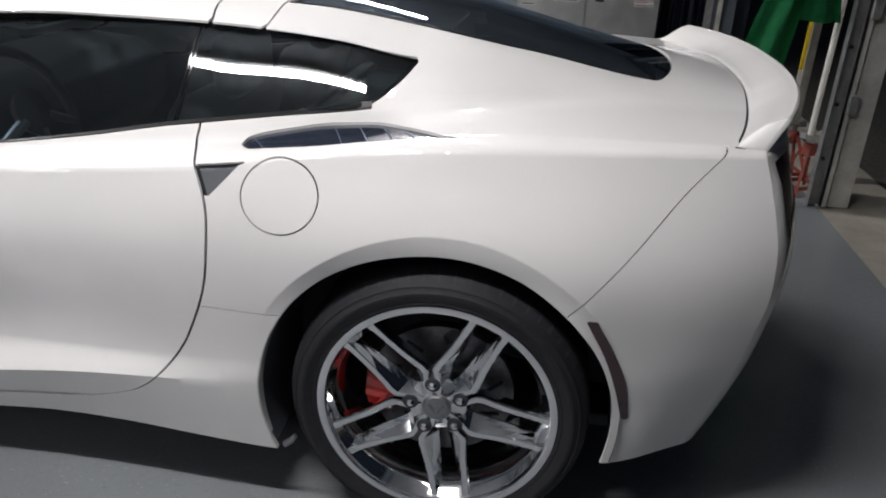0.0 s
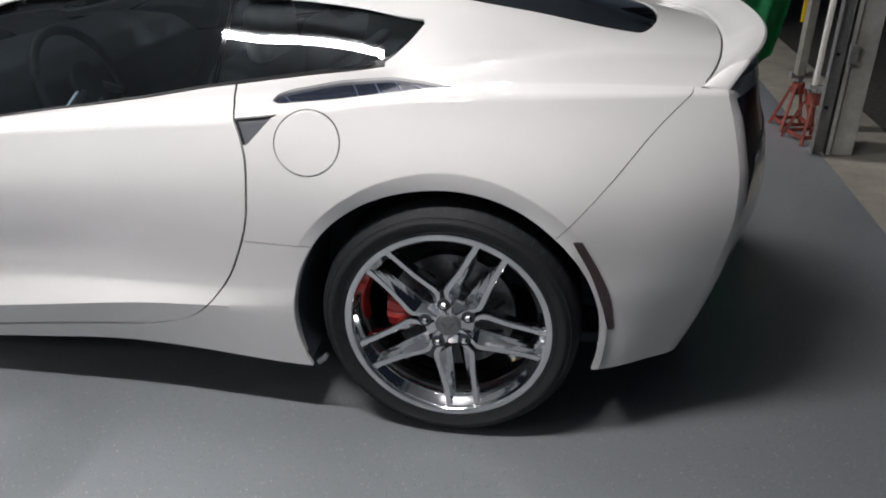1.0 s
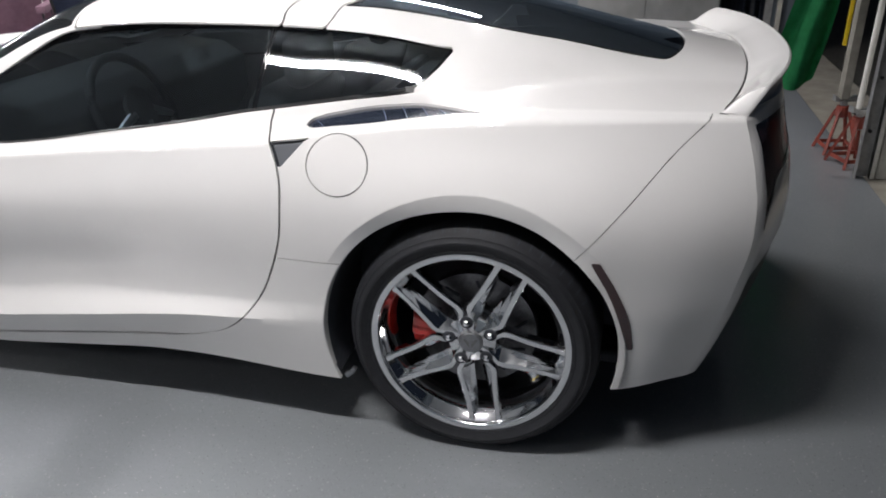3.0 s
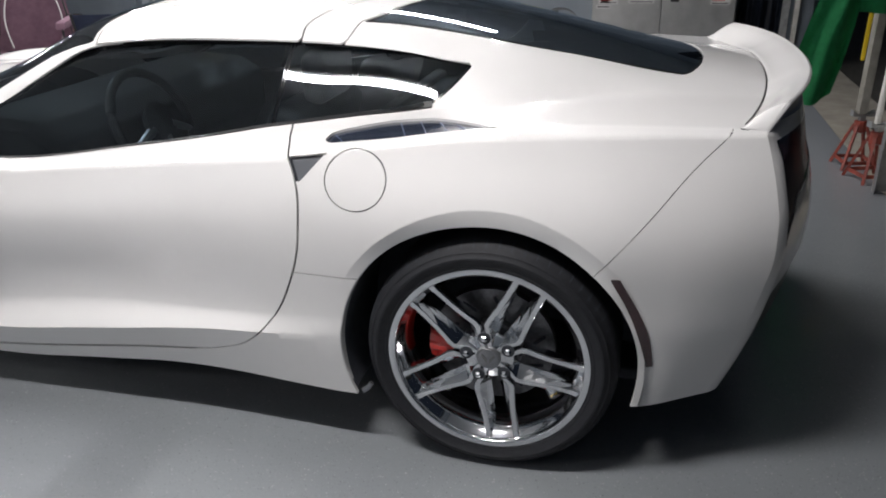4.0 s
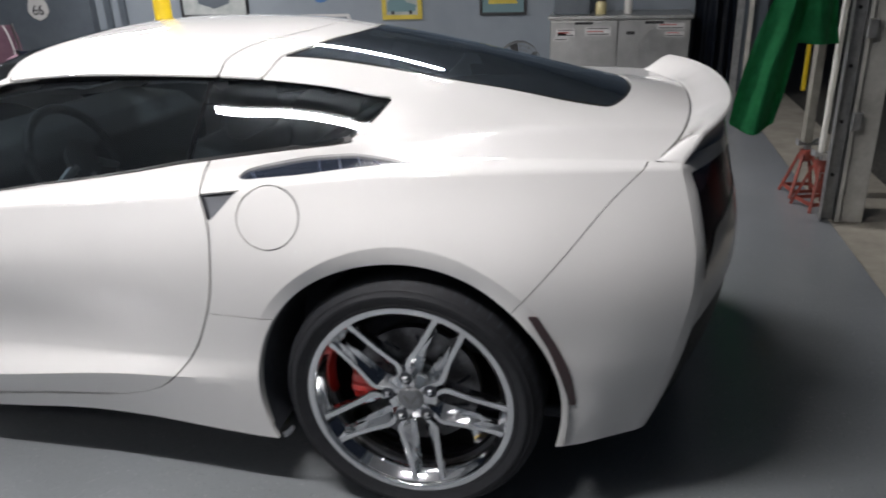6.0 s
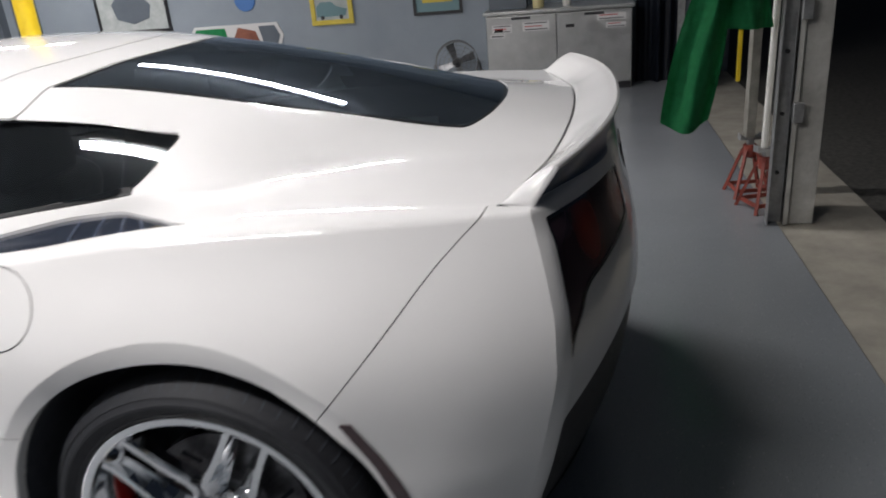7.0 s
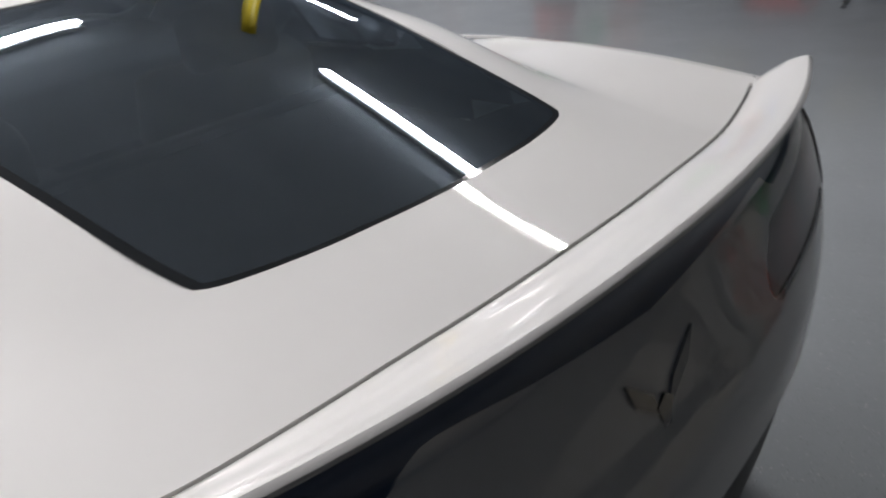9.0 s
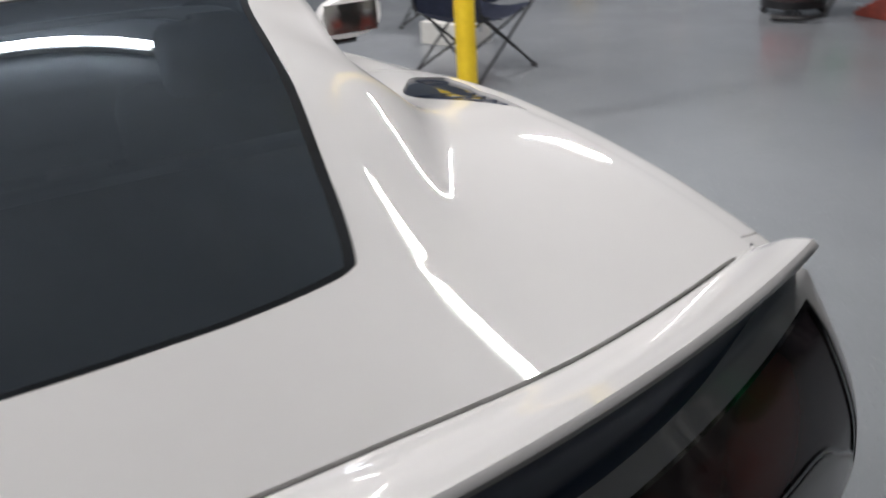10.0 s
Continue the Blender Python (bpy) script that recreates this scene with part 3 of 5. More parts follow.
def split(cells, g):
    """Cuts cells along g = 0: those inside (g > 0) and those outside."""
    inside, outside, known = [], [], {}

    def val(p):
        if p not in known:
            known[p] = g(p)
        return known[p]
    for c in cells:
        d = [val(p) for p in c]
        if min(d) >= 0:
            inside.append(c)
        elif max(d) <= 0:
            outside.append(c)
        else:
            ins, outs = [], []
            n = len(c)
            for i in range(n):
                p, q, a, b = c[i], c[(i + 1) % n], d[i], d[(i + 1) % n]
                if a >= 0:
                    ins.append(p)
                if a <= 0:
                    outs.append(p)
                if a * b < 0:
                    if (p > q):
                        p, q, a, b = q, p, b, a
                    t = a / (a - b)
                    m = (p[0] + (q[0] - p[0]) * t, p[1] + (q[1] - p[1]) * t)
                    e = g(m)
                    if abs(e) > 1e-4:          # one more step towards the curve
                        if a * e < 0:
                            t2 = t * a / (a - e)
                        else:
                            t2 = t + (1 - t) * e / (e - b)
                        m = (p[0] + (q[0] - p[0]) * t2, p[1] + (q[1] - p[1]) * t2)
                    m = (round(m[0], 6), round(m[1], 6))
                    known[m] = 0.0
                    ins.append(m)
                    outs.append(m)
            if len(ins) > 2:
                inside.append(tuple(ins))
            if len(outs) > 2:
                outside.append(tuple(outs))
    return inside, outside


def parted(cells, g, gap):
    """As split, but with a joint of that width left open."""
    return split(cells, lambda p: g(p) - gap / 2)[0], split(cells, lambda p: g(p) + gap / 2)[1]


def sheet(cells, surface, depth=0.008, lift=0.0, mirror=False):
    """Panels over a surface, with their edges folded inwards by depth."""
    bm = bmesh.new()
    at, sharp = {}, set()
    for c in cells:
        ids = []
        for p in c:
            k = (round(p[0], 5), round(p[1], 4))
            if k not in at:
                q = surface(*p)
                at[k] = bm.verts.new((q[0], -q[1] if mirror else q[1], q[2]))
            if surface is body and (p[1] == 1 or (p[1] == 2 and p[0] < -0.56)):
                sharp.add(at[k])
            if at[k] not in ids:
                ids.append(at[k])
        if len(ids) > 2:
            try:
                bm.faces.new(ids)
            except ValueError:
                pass
    for e in bm.edges:       # the rocker's edge stays crisp
        if e.verts[0] in sharp and e.verts[1] in sharp:
            e.smooth = False
    bmesh.ops.remove_doubles(bm, verts=bm.verts[:], dist=0.00025)
    bmesh.ops.recalc_face_normals(bm, faces=bm.faces[:])
    bm.normal_update()
    lean = sum((f.normal.dot(f.calc_center_median() - Vector((min(f.calc_center_median().x, 0.25), 0, 0.45))) for f in bm.faces))
    if lean < 0:
        bmesh.ops.reverse_faces(bm, faces=bm.faces[:])
        bm.normal_update()
    if lift:
        for v in bm.verts:
            v.co += v.normal * lift
    for f in bm.faces:
        f.smooth = True
    if depth:
        rim = [e for e in bm.edges if len(e.link_faces) == 1]
        inner = {}
        for e in rim:
            for v in e.verts:
                if v not in inner:
                    inner[v] = (v.co - v.normal * depth, v.co.copy())
        made = {v: (bm.verts.new(o), bm.verts.new(i)) for v, (i, o) in inner.items()}
        for e in rim:
            f = e.link_faces[0]
            a, b = e.verts
            for l in f.loops:
                if l.edge == e:
                    a, b = l.vert, l.link_loop_next.vert
            bm.faces.new((made[b][0], made[a][0], made[a][1], made[b][1]))
    return bm


def panel(name, cells, surface, mat, parent, label="", depth=0.008, lift=0.0, both=True):
    """The panel on the left side and its twin on the right."""
    obs = [part(name, sheet(cells, surface, depth, lift), mat, parent, label)]
    if both:
        obs.append(part(name, sheet(cells, surface, depth, lift, True), mat, parent, label))
    return obs


# ---- the car ----
car = thing("car", "white low sports coupe with chrome wheels and tinted windows", "car")

WHEEL_Z, ARCH, FLARE = 0.338, 0.384, 0.428


def arch_radius(x):
    """The rear wheel opening reaches a little further ahead of the wheel than behind it."""
    k = min(1.0, max(0.0, -x / 0.33))
    return ARCH + 0.015 * k * k * (3 - 2 * k)


def body(x, s):
    """The skin, with the lip over each wheel turned in a little."""
    q = skin(x, s)
    if s < 5.5:
        r = math.hypot(x, q[2] - WHEEL_Z)
        if r < FLARE:      # a flat band round the opening, set at a slant
            up = min(1.0, max(0.0, (q[2] - 0.50) / 0.16)) if x < 0 else min(1.0, max(0.0, (q[2] - 0.58) / 0.10))
            return (q[0], q[1] + 0.020 * up * (FLARE - r) / (FLARE - ARCH), q[2])
    return q


xs = [-3.6 + 0.1 * k for k in range(15)] + [-2.1 + 0.02 * k for k in range(70)] + [-0.70 + 0.01 * k for k in range(145)]
ss = [1 + k / 8 for k in range(24)] + [4 + k / 16 for k in range(40)] + [6.5 + k / 8 for k in range(37)]
low = lattice(xs, [s for s in ss if s <= 6])
high = lattice(xs, [s for s in ss if s >= 6])

# the shell ends at the tail's corner below, at the spoiler's joint above
low, _ = split(low, lambda p: corner_x(skin(*p)[2]) - p[0])
high, _ = split(high, lambda p: min(seam_x(skin(*p)[1]) - 0.0035 + min(0.03, max(0.0, (abs(skin(*p)[1]) - 0.685) * 2)), corner_x(min(0.935, skin(*p)[2])) + 4 * max(0.0, 0.69 - abs(skin(*p)[1]))) - p[0])
# wheel arches
_, low = split(low, lambda p: arch_radius(p[0]) - math.hypot(p[0], skin(*p)[2] - WHEEL_Z))
for r in (FLARE - 0.003, FLARE, FLARE + 0.003):
    inner, outer = split(low, lambda p: (r - math.hypot(p[0], skin(*p)[2] - WHEEL_Z)) if p[1] < 5.5 and abs(p[0]) < 0.6 else -1.0)
    low = inner + outer
_, low = split(low, lambda p: 0.372 - math.hypot(p[0] + 2.71, skin(*p)[2] - 0.327))

# window outlines on the skin
sill_line = pchip([(-1.95, 6.75), (-1.5, 6.58), (-1.22, 6.50), (-0.98, 6.68), (-0.77, 6.76), (-0.59, 6.92), (-0.45, 6.93), (-0.31, 6.98), (-0.19, 7.08)])
rail_line = pchip([(-1.95, 6.80), (-1.75, 7.45), (-1.582, 7.72), (-1.456, 7.80), (-1.336, 7.88), (-1.186, 7.975), (0.0, 7.985)])
back_line = pchip([(6.9, -0.200), (7.08, -0.190), (7.18, -0.172), (7.54, -0.130), (7.98, -0.100), (8.2, -0.09)])


def side_window(p):
    return min((p[1] - sill_line(p[0])) * 0.17, (rail_line(p[0]) - p[1]) * 0.20, (back_line(p[1]) - p[0]) * 0.85)


roof_line = pchip([(7.5, -0.545), (8.0, -0.550), (8.5, -0.566), (9.1, -0.544), (9.66, -0.490), (10.4, -0.445), (11.0, -0.430)])
hoop_line = pchip([(7.5, -0.430), (8.75, -0.430), (9.26, -0.397), (9.9, -0.364), (10.46, -0.330), (11.0, -0.318)])
header_line = pchip([(7.9, -1.185), (8.4, -1.200), (9.0, -1.185), (10.0, -1.14), (11.0, -1.12)])
glass_side = pchip([(-0.45, 8.80), (-0.29, 8.96), (-0.06, 8.98), (0.09, 9.01), (0.24, 9.08), (0.40, 9.11), (0.60, 9.17)])
glass_back = pchip([(8.8, 0.443), (9.1, 0.453), (9.3, 0.470), (9.7, 0.492), (10.12, 0.506), (10.8, 0.517), (11.0, 0.518)])


def hatch_window(p):
    a, b, c = (p[1] - glass_side(p[0])) * 0.13, (p[0] - hoop_line(p[1]) - 0.004) * 0.9, (glass_back(p[1]) - p[0]) * 0.9
    return min(a, b, c) if max(a, c) > 0.012 else min(a, c) - max(0.0, 0.012 - a) * max(0.0, 0.012 - c) * 16


def windscreen(p):
    return min((p[1] - 8.07) * 0.12, header_line(p[1]) - 0.012 - p[0], p[0] - (-1.97 - 0.10 * (p[1] - 8.2) / 2.8))


glass_cells, high = split(high, side_window)
more, low = split(low, side_window)
hatch_cells, high = split(high, hatch_window)
screen_cells, high = split(high, windscreen)


def even(samples, terms):
    """The evenest surface through samples (a, b, value): glass has no waves in it."""
    rows_ = np.array([terms(a, b) for a, b, _ in samples])
    fit = np.linalg.lstsq(rows_, np.array([v for _, _, v in samples]), rcond=None)[0]
    return lambda a, b: float(np.dot(terms(a, b), fit))


quarter_samples = [skin(-0.72 + 0.03 * k, 7 + 0.2 * j) for k in range(21) for j in range(6)]
quarter_y = even([(q[0], q[2], q[1] - 0.12 * (q[2] - 1) ** 2) for q in quarter_samples], lambda x, z: [1, x, z, x * x, x * z])
door_samples = [skin(-1.75 + 0.04 * k, 7 + 0.2 * j) for k in range(31) for j in range(6)]
door_y = even([(q[0], q[2], q[1] - 0.12 * (q[2] - 1) ** 2) for q in door_samples], lambda x, z: [1, x, z, x * x, x * z])
hatch_samples = [skin(-0.44 + 0.04 * k, 8.95 + 0.205 * j) for k in range(25) for j in range(11)]
hatch_z = even([(q[0], q[1], q[2]) for q in hatch_samples], lambda x, y: [1, x, x * x, x ** 3, y * y, x * y * y, x * x * y * y, y ** 4])


def side_glass(x, s):
    """The side windows, running straight on down into the sill."""
    if s >= 7.0:
        q = skin(x, s)
    else:
        a, b = Vector(skin(x, 7.0)), Vector(skin(x, 7.12))
        q = tuple(a + (a - b).normalized() * (Vector(skin(x, s)) - a).length)
    k = min(1.0, max(0.0, (q[0] + 0.74) / 0.20))
    k = k * k * (3 - 2 * k)
    return (q[0], door_y(q[0], q[2]) * (1 - k) + quarter_y(q[0], q[2]) * k + 0.32 * (q[2] - 1) ** 2 + 0.126 * (q[2] - 0.94) + 0.14 * max(0.0, q[0] + 0.38) ** 2 + 0.60 * max(0.0, q[0] + 0.47) ** 2 * (q[2] - 0.96), q[2])


def hatch_glass(x, s):
    q = skin(x, s)
    return (q[0], q[1], hatch_z(q[0], q[1]))


# black border and clear part of each window
pillar = lambda p: p[0] + 0.576 - (p[1] - 7.98) * 0.027
for cells, name, label in ((split(glass_cells, lambda p: -pillar(p) - 0.0015)[0], "door_window", "tinted door window glass"),
                           (split(glass_cells, lambda p: pillar(p) - 0.0015)[0], "quarter_window", "tinted rear quarter window glass")):
    clear, rim = split(cells, lambda p: min(side_window(p) - 0.010, abs(pillar(p)) - 0.006))
    for side, frame_part in enumerate(panel(name, rim, side_glass, FRIT, car, "black-edged tinted side window", 0.004, -0.002)):
        part("pane", sheet(clear, side_glass, 0.0, -0.002, side == 1), GLASS, frame_part, label)
clear, rim = split(hatch_cells, lambda p: hatch_window(p) - 0.011)
hatch = new("hatch_window")
hatch.parent = car
hatch["label"] = "large dark tinted rear hatch window"
for side in (False, True):
    part("border", sheet(rim, hatch_glass, 0.004, -0.001, side), FRIT, hatch)
    part("pane", sheet(clear, hatch_glass, 0.0, -0.001, side), HATCH_GLASS, hatch)
ws = new("windscreen")
ws.parent = car
for side in (False, True):
    part("pane", sheet(screen_cells, skin, 0.0, -0.002, side), GLASS, ws)

# thin black seal along the foot of the side windows
seal_cells, _ = split(split(lattice([-1.9 + 0.02 * k for k in range(88)], [6.3 + 0.03 * k for k in range(28)]),
                            lambda p: sill_line(p[0]) + 0.05 - p[1])[0], lambda p: p[1] - sill_line(p[0]) + 0.10)
seal_cells, _ = split(seal_cells, lambda p: -0.192 - p[0])
panel("window_seal", seal_cells, skin, SEAL, car, "", 0.003, 0.003)

# shoulder vents
vent_low = pchip([(-0.43, 5.86), (-0.406, 5.64), (-0.298, 5.64), (-0.19, 5.74), (-0.094, 5.78), (0.010, 5.86)])
vent_top = pchip([(-0.43, 5.95), (-0.418, 6.18), (-0.346, 6.40), (-0.25, 6.55), (-0.184, 6.52), (-0.10, 6.28), (0.010, 5.88)])
vent = lambda p: min((p[1] - vent_low(p[0])) * 0.09, (vent_top(p[0]) - p[1]) * 0.09, p[0] + 0.428, 0.010 - p[0])
v1, high = split(high, vent)
v2, low = split(low, vent)
vents = panel("shoulder_vent", v1 + v2, skin, VENT, car, "gloss blue-black shoulder air vent with slats", 0.0, -0.007)
for side, v in enumerate(vents):
    for k in range(5):
        x = (-0.375, -0.215, -0.165, -0.115, -0.07)[k]
        bm = bmesh.new()
        a, b = skin(x, vent_low(x) + 0.05), skin(x - 0.035, vent_top(x - 0.035) - 0.05)
        sg = -1 if side else 1
        rod([(a[0], sg * a[1], a[2] - 0.006), ((a[0] + b[0]) / 2, sg * (a[1] + b[1]) / 2, (a[2] + b[2]) / 2 - 0.004), (b[0], sg * b[1], b[2] - 0.007)], 0.0014, 6, bm)
        part("slat", bm, NAVY, v, "", True)

# door, with the scoop for the hand behind it
door_back = pchip([(0.255, -0.900), (0.284, -0.796), (0.316, -0.700), (0.388, -0.612), (0.482, -0.550), (0.658, -0.490), (0.747, -0.484), (0.87, -0.520), (0.905, -0.556), (0.93, -0.575)])
door_foot = pchip([(-1.95, 0.178), (-1.66, 0.19), (-0.994, 0.261), (-0.80, 0.278), (-0.6, 0.29)])


def door_area(p):
    q = skin(*p)
    return min(door_back(q[2]) - p[0], (q[2] - door_foot(p[0])) * 0.72, p[0] + 1.93, (6.99 - p[1]) * 0.1)


scoop_top = lambda p: min((5.12 - p[1]) * 0.15, p[0] + 0.520 - 0.02 * (5.0 - p[1]), (p[1] - 4.60 - (p[0] + 0.490) * 5.7) * 0.12, (p[1] - 4.50) * 0.1)
scoop, low = split(low, lambda p: min(scoop_top(p), p[0] - door_back(skin(*p)[2]) - 0.003))
door1, low = parted(low, door_area, 0.006)
door2, high = parted(high, door_area, 0.006)
panel("door", door1 + door2, body, PAINT, car, "white door panel with a sculpted lower edge")
panel("handle_scoop", scoop, skin, TRIMGREY, car, "grey door release scoop", 0.0, -0.013)

# fuel flap, bumper, marker, side skirt
fuel = lambda p: (1 - math.hypot((p[0] + 0.331) / 0.0805, (skin(*p)[2] - 0.8145) / 0.0725)) * 0.076
flap, low = parted(low, fuel, 0.0032)
part("fuel_flap", sheet(flap, body, 0.006), PAINT, car, "round white fuel filler flap")
part("fender_patch", sheet(flap, body, 0.006, 0.0, True), PAINT, car)
bumper_line = pchip([(0.50, 0.170), (0.632, 0.272), (0.772, 0.393), (0.861, 0.472), (0.938, 0.556), (0.96, 0.58)])
mark_fore = pchip([(0.366, 0.402), (0.441, 0.381), (0.527, 0.349), (0.615, 0.302)])
mark_aft = pchip([(0.366, 0.418), (0.451, 0.404), (0.536, 0.369), (0.615, 0.325)])


def mark_area(p):
    z = skin(*p)[2]
    return min(p[0] - mark_fore(z), mark_aft(z) - p[0], 0.617 - z, z - 0.367)


bumper, low = parted(low, lambda p: p[0] - bumper_line(skin(*p)[2]), 0.003)
mark, _ = split(lattice([0.29 + 0.004 * k for k in range(34)], [1.8 + 0.05 * k for k in range(40)]), mark_area)
panel("side_marker", mark, body, MARKER, car, "smoked dark red side marker lens", 0.004, 0.0025)
panel("rear_bumper_side", bumper, body, PAINT, car, "white rear bumper corner")
skirt, low = parted(low, lambda p: min(0.556 - skin(*p)[2], -0.15 - p[0], p[0] + 2.25), 0.0022)
panel("side_skirt", skirt, body, PAINT, car, "white side skirt ahead of the rear wheel", 0.012)
roof, high = parted(high, lambda p: min(roof_line(p[1]) - p[0], p[0] - header_line(p[1]), (p[1] - 7.99) * 0.2), 0.005)
hoop, high = parted(high, lambda p: min(hoop_line(p[1]) - p[0], p[0] - roof_line(p[1]), (p[1] - 7.99) * 0.2), 0.004)
for cells, name, label in ((roof, "roof_panel", "white removable roof panel"), (hoop, "roof_hoop", "white roof hoop behind the cabin")):
    part(name, sheet(cells, skin, 0.006), PAINT, car, label)
    part(name, sheet(cells, skin, 0.006, 0.0, True), PAINT, car, label)
panel("body_shell", low + high, body, PAINT, car, "glossy white painted body shell", 0.008)

# dark sheet added close under the joints, to stand for shade in the gaps
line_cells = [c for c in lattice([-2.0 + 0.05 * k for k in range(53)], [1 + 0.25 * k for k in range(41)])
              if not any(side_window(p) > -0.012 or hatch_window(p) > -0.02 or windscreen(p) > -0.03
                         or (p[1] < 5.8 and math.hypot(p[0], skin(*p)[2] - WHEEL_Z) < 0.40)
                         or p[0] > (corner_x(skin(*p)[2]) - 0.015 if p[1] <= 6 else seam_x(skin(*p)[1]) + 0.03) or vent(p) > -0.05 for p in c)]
panel("gap_shade_lining", line_cells, skin, VOID, car, "", 0.0, -0.024)

# the tail
us = [-1 + 0.00625 * k for k in range(16)] + [-0.9 + 0.02 * k for k in range(91)] + [0.90625 + 0.00625 * k for k in range(16)]
face = lattice(us, [1 + 0.125 * k for k in range(22)] + [3.75 + 0.05 * k for k in range(46)])
# outlines of the lamps and of the dark band, by half-width and height
lamp_top = pchip([(-0.78, 0.911), (-0.72, 0.909), (-0.311, 0.887), (-0.25, 0.884)])
lamp_out = pchip([(0.66, -0.966), (0.70, -0.966), (0.80, -0.964), (0.909, -0.960), (0.94, -0.955)])
lamp_in = pchip([(0.74, -0.35), (0.768, -0.322), (0.790, -0.292), (0.820, -0.285), (0.887, -0.311), (0.93, -0.33)])
lamp_foot = pchip([(-0.80, 0.672), (-0.79, 0.694), (-0.74, 0.735), (-0.700, 0.762), (-0.66, 0.768), (-0.32, 0.770), (-0.25, 0.770)])


def lamp_area(p):
    q = tail(*p)
    y, z = -abs(q[1]), q[2]
    return min(lamp_top(y) - z, (lamp_in(z) - y) * 0.9, z - lamp_foot(y), (lamp_out(z) + abs(p[0])) * -0.75)


band_foot = pchip([(-0.73, 0.9355), (-0.55, 0.930), (-0.35, 0.920), (-0.335, 0.926), (-0.29, 0.950), (-0.17, 0.938), (0.0, 0.922)])


def band_area(p):
    q = tail(*p)
    return q[2] - band_foot(-abs(q[1]))


lamps, face = split(face, lamp_area)
band, face = split(face, band_area)
lower_line = pchip([(-0.82, 0.535), (-0.80, 0.550), (-0.71, 0.578), (-0.60, 0.600), (-0.45, 0.613), (-0.30, 0.613), (0.0, 0.603)])
lower, face = split(face, lambda p: min(lower_line(-abs(tail(*p)[1])) - tail(*p)[2], (0.965 - abs(p[0])) * 0.8))
part("lower_valance", sheet(lower, tail, 0.0, -0.014), PLASTIC, car, "black lower rear valance")
for side in (-1, 1):
    half = [c for c in lamps if c[0][0] * side > 0]
    lens, bezel = split(half, lambda p: lamp_area(p) - 0.006)
    lamp = part("tail_lamp", sheet(bezel, tail, 0.004, -0.001), GLOSSBLACK, car, "dark red tail lamp in a gloss black bezel")
    part("lens", sheet(lens, tail, 0.0, -0.003), LENS, lamp, "dark red smoked lens")

# spoiler
def deck_z(x, y):
    lo, hi = 6.0, float(LAST)
    for _ in range(30):
        m = (lo + hi) / 2
        if -skin(x, m)[1] > abs(y):
            lo = m
        else:
            hi = m
    return skin(x, lo)[2]


bm = bmesh.new()
rows = []
across = [-CAP_END + (CAP_END - LIP_END) * k / 8 for k in range(8)] + [-LIP_END + 2 * LIP_END * k / 84 for k in range(85)]
across += [LIP_END + (CAP_END - LIP_END) * (k + 1) / 8 for k in range(8)]
for y in across:
    x0, x1 = seam_x(y) + 0.002, lip_x(y)
    z0, z1 = deck_z(x0, y) + 0.002, lip_z(abs(y))
    line = [(x0, z0 - 0.014), (x0, z0 - 0.002), (x0 + 0.002, z0)]
    for v in (0.12, 0.25, 0.38, 0.5, 0.62, 0.74, 0.86, 0.95):
        bow = min(1.0, max(0.0, (abs(y) - 0.30) / 0.36))
        rise = (0.30 * v + 0.70 * (3 * v * v - 2 * v ** 3)) * (1 - bow) + (1 - (1 - v) ** 1.5) * bow
        line.append((x0 + (x1 - x0) * v, z0 + (z1 - z0) * rise))
    line += [(x1 - 0.003, z1 + 0.0005), (x1 + 0.001, z1 - 0.0008), (x1 + 0.0038, z1 - 0.0030), (x1 + 0.0045, z1 - 0.0060), (x1 + 0.0035, z1 - 0.0085), (x1 + 0.001, z1 - 0.0100)]
    rows.append([bm.verts.new((x, y, z)) for x, z in line])
for a, b in zip(rows, rows[1:]):
    for i in range(len(a) - 1):
        bm.faces.new((a[i], a[i + 1], b[i + 1], b[i]))
for end in (rows[0], rows[-1]):
    bm.faces.new(end)
bmesh.ops.recalc_face_normals(bm, faces=bm.faces[:])
spoiler = part("spoiler", bm, PAINT, car, "white rear spoiler lip across the tail", True)


def upper_tail(u, v):
    """From the top of the tail's face up to the spoiler's lower edge."""
    b = tail(u, 6.0)
    y = u * CAP_END
    e = (lip_x(y), y, lip_z(abs(y)) - 0.0096)
    q = 0.006 * math.sin(math.pi * v)
    return (b[0] + (e[0] - b[0]) * v - q, b[1] + (e[1] - b[1]) * v, b[2] + (e[2] - b[2]) * v)


def upper_dark(p):
    q = upper_tail(*p)
    return q[2] - band_foot(-abs(q[1]))


dark, pale = split(lattice(us, [k / 8 for k in range(9)]), upper_dark)


def joined(a, b):
    """Two neighbouring sheets as one."""
    me = bpy.data.meshes.new("sheet")
    b.to_mesh(me)
    a.from_mesh(me)
    b.free()
    bpy.data.meshes.remove(me)
    bmesh.ops.remove_doubles(a, verts=a.verts[:], dist=0.0006)
    return a


part("under_spoiler_band", joined(sheet(dark, upper_tail, 0.0), sheet(band, tail, 0.0)), NAVY, car, "dark navy band under the spoiler", True)
part("rear_fascia", joined(sheet(face, tail, 0.0), sheet(pale, upper_tail, 0.0)), PAINT, car, "white rear fascia in shade", True)
# dark rod added under the joint ahead of the spoiler, to darken the gap
part("spoiler_joint", rod([(seam_x(y) - 0.001, y, deck_z(seam_x(y) - 0.001, y) - 0.0105) for y in [-0.69 + 0.0345 * k for k in range(41)]], 0.006, 6), SEAL, car)

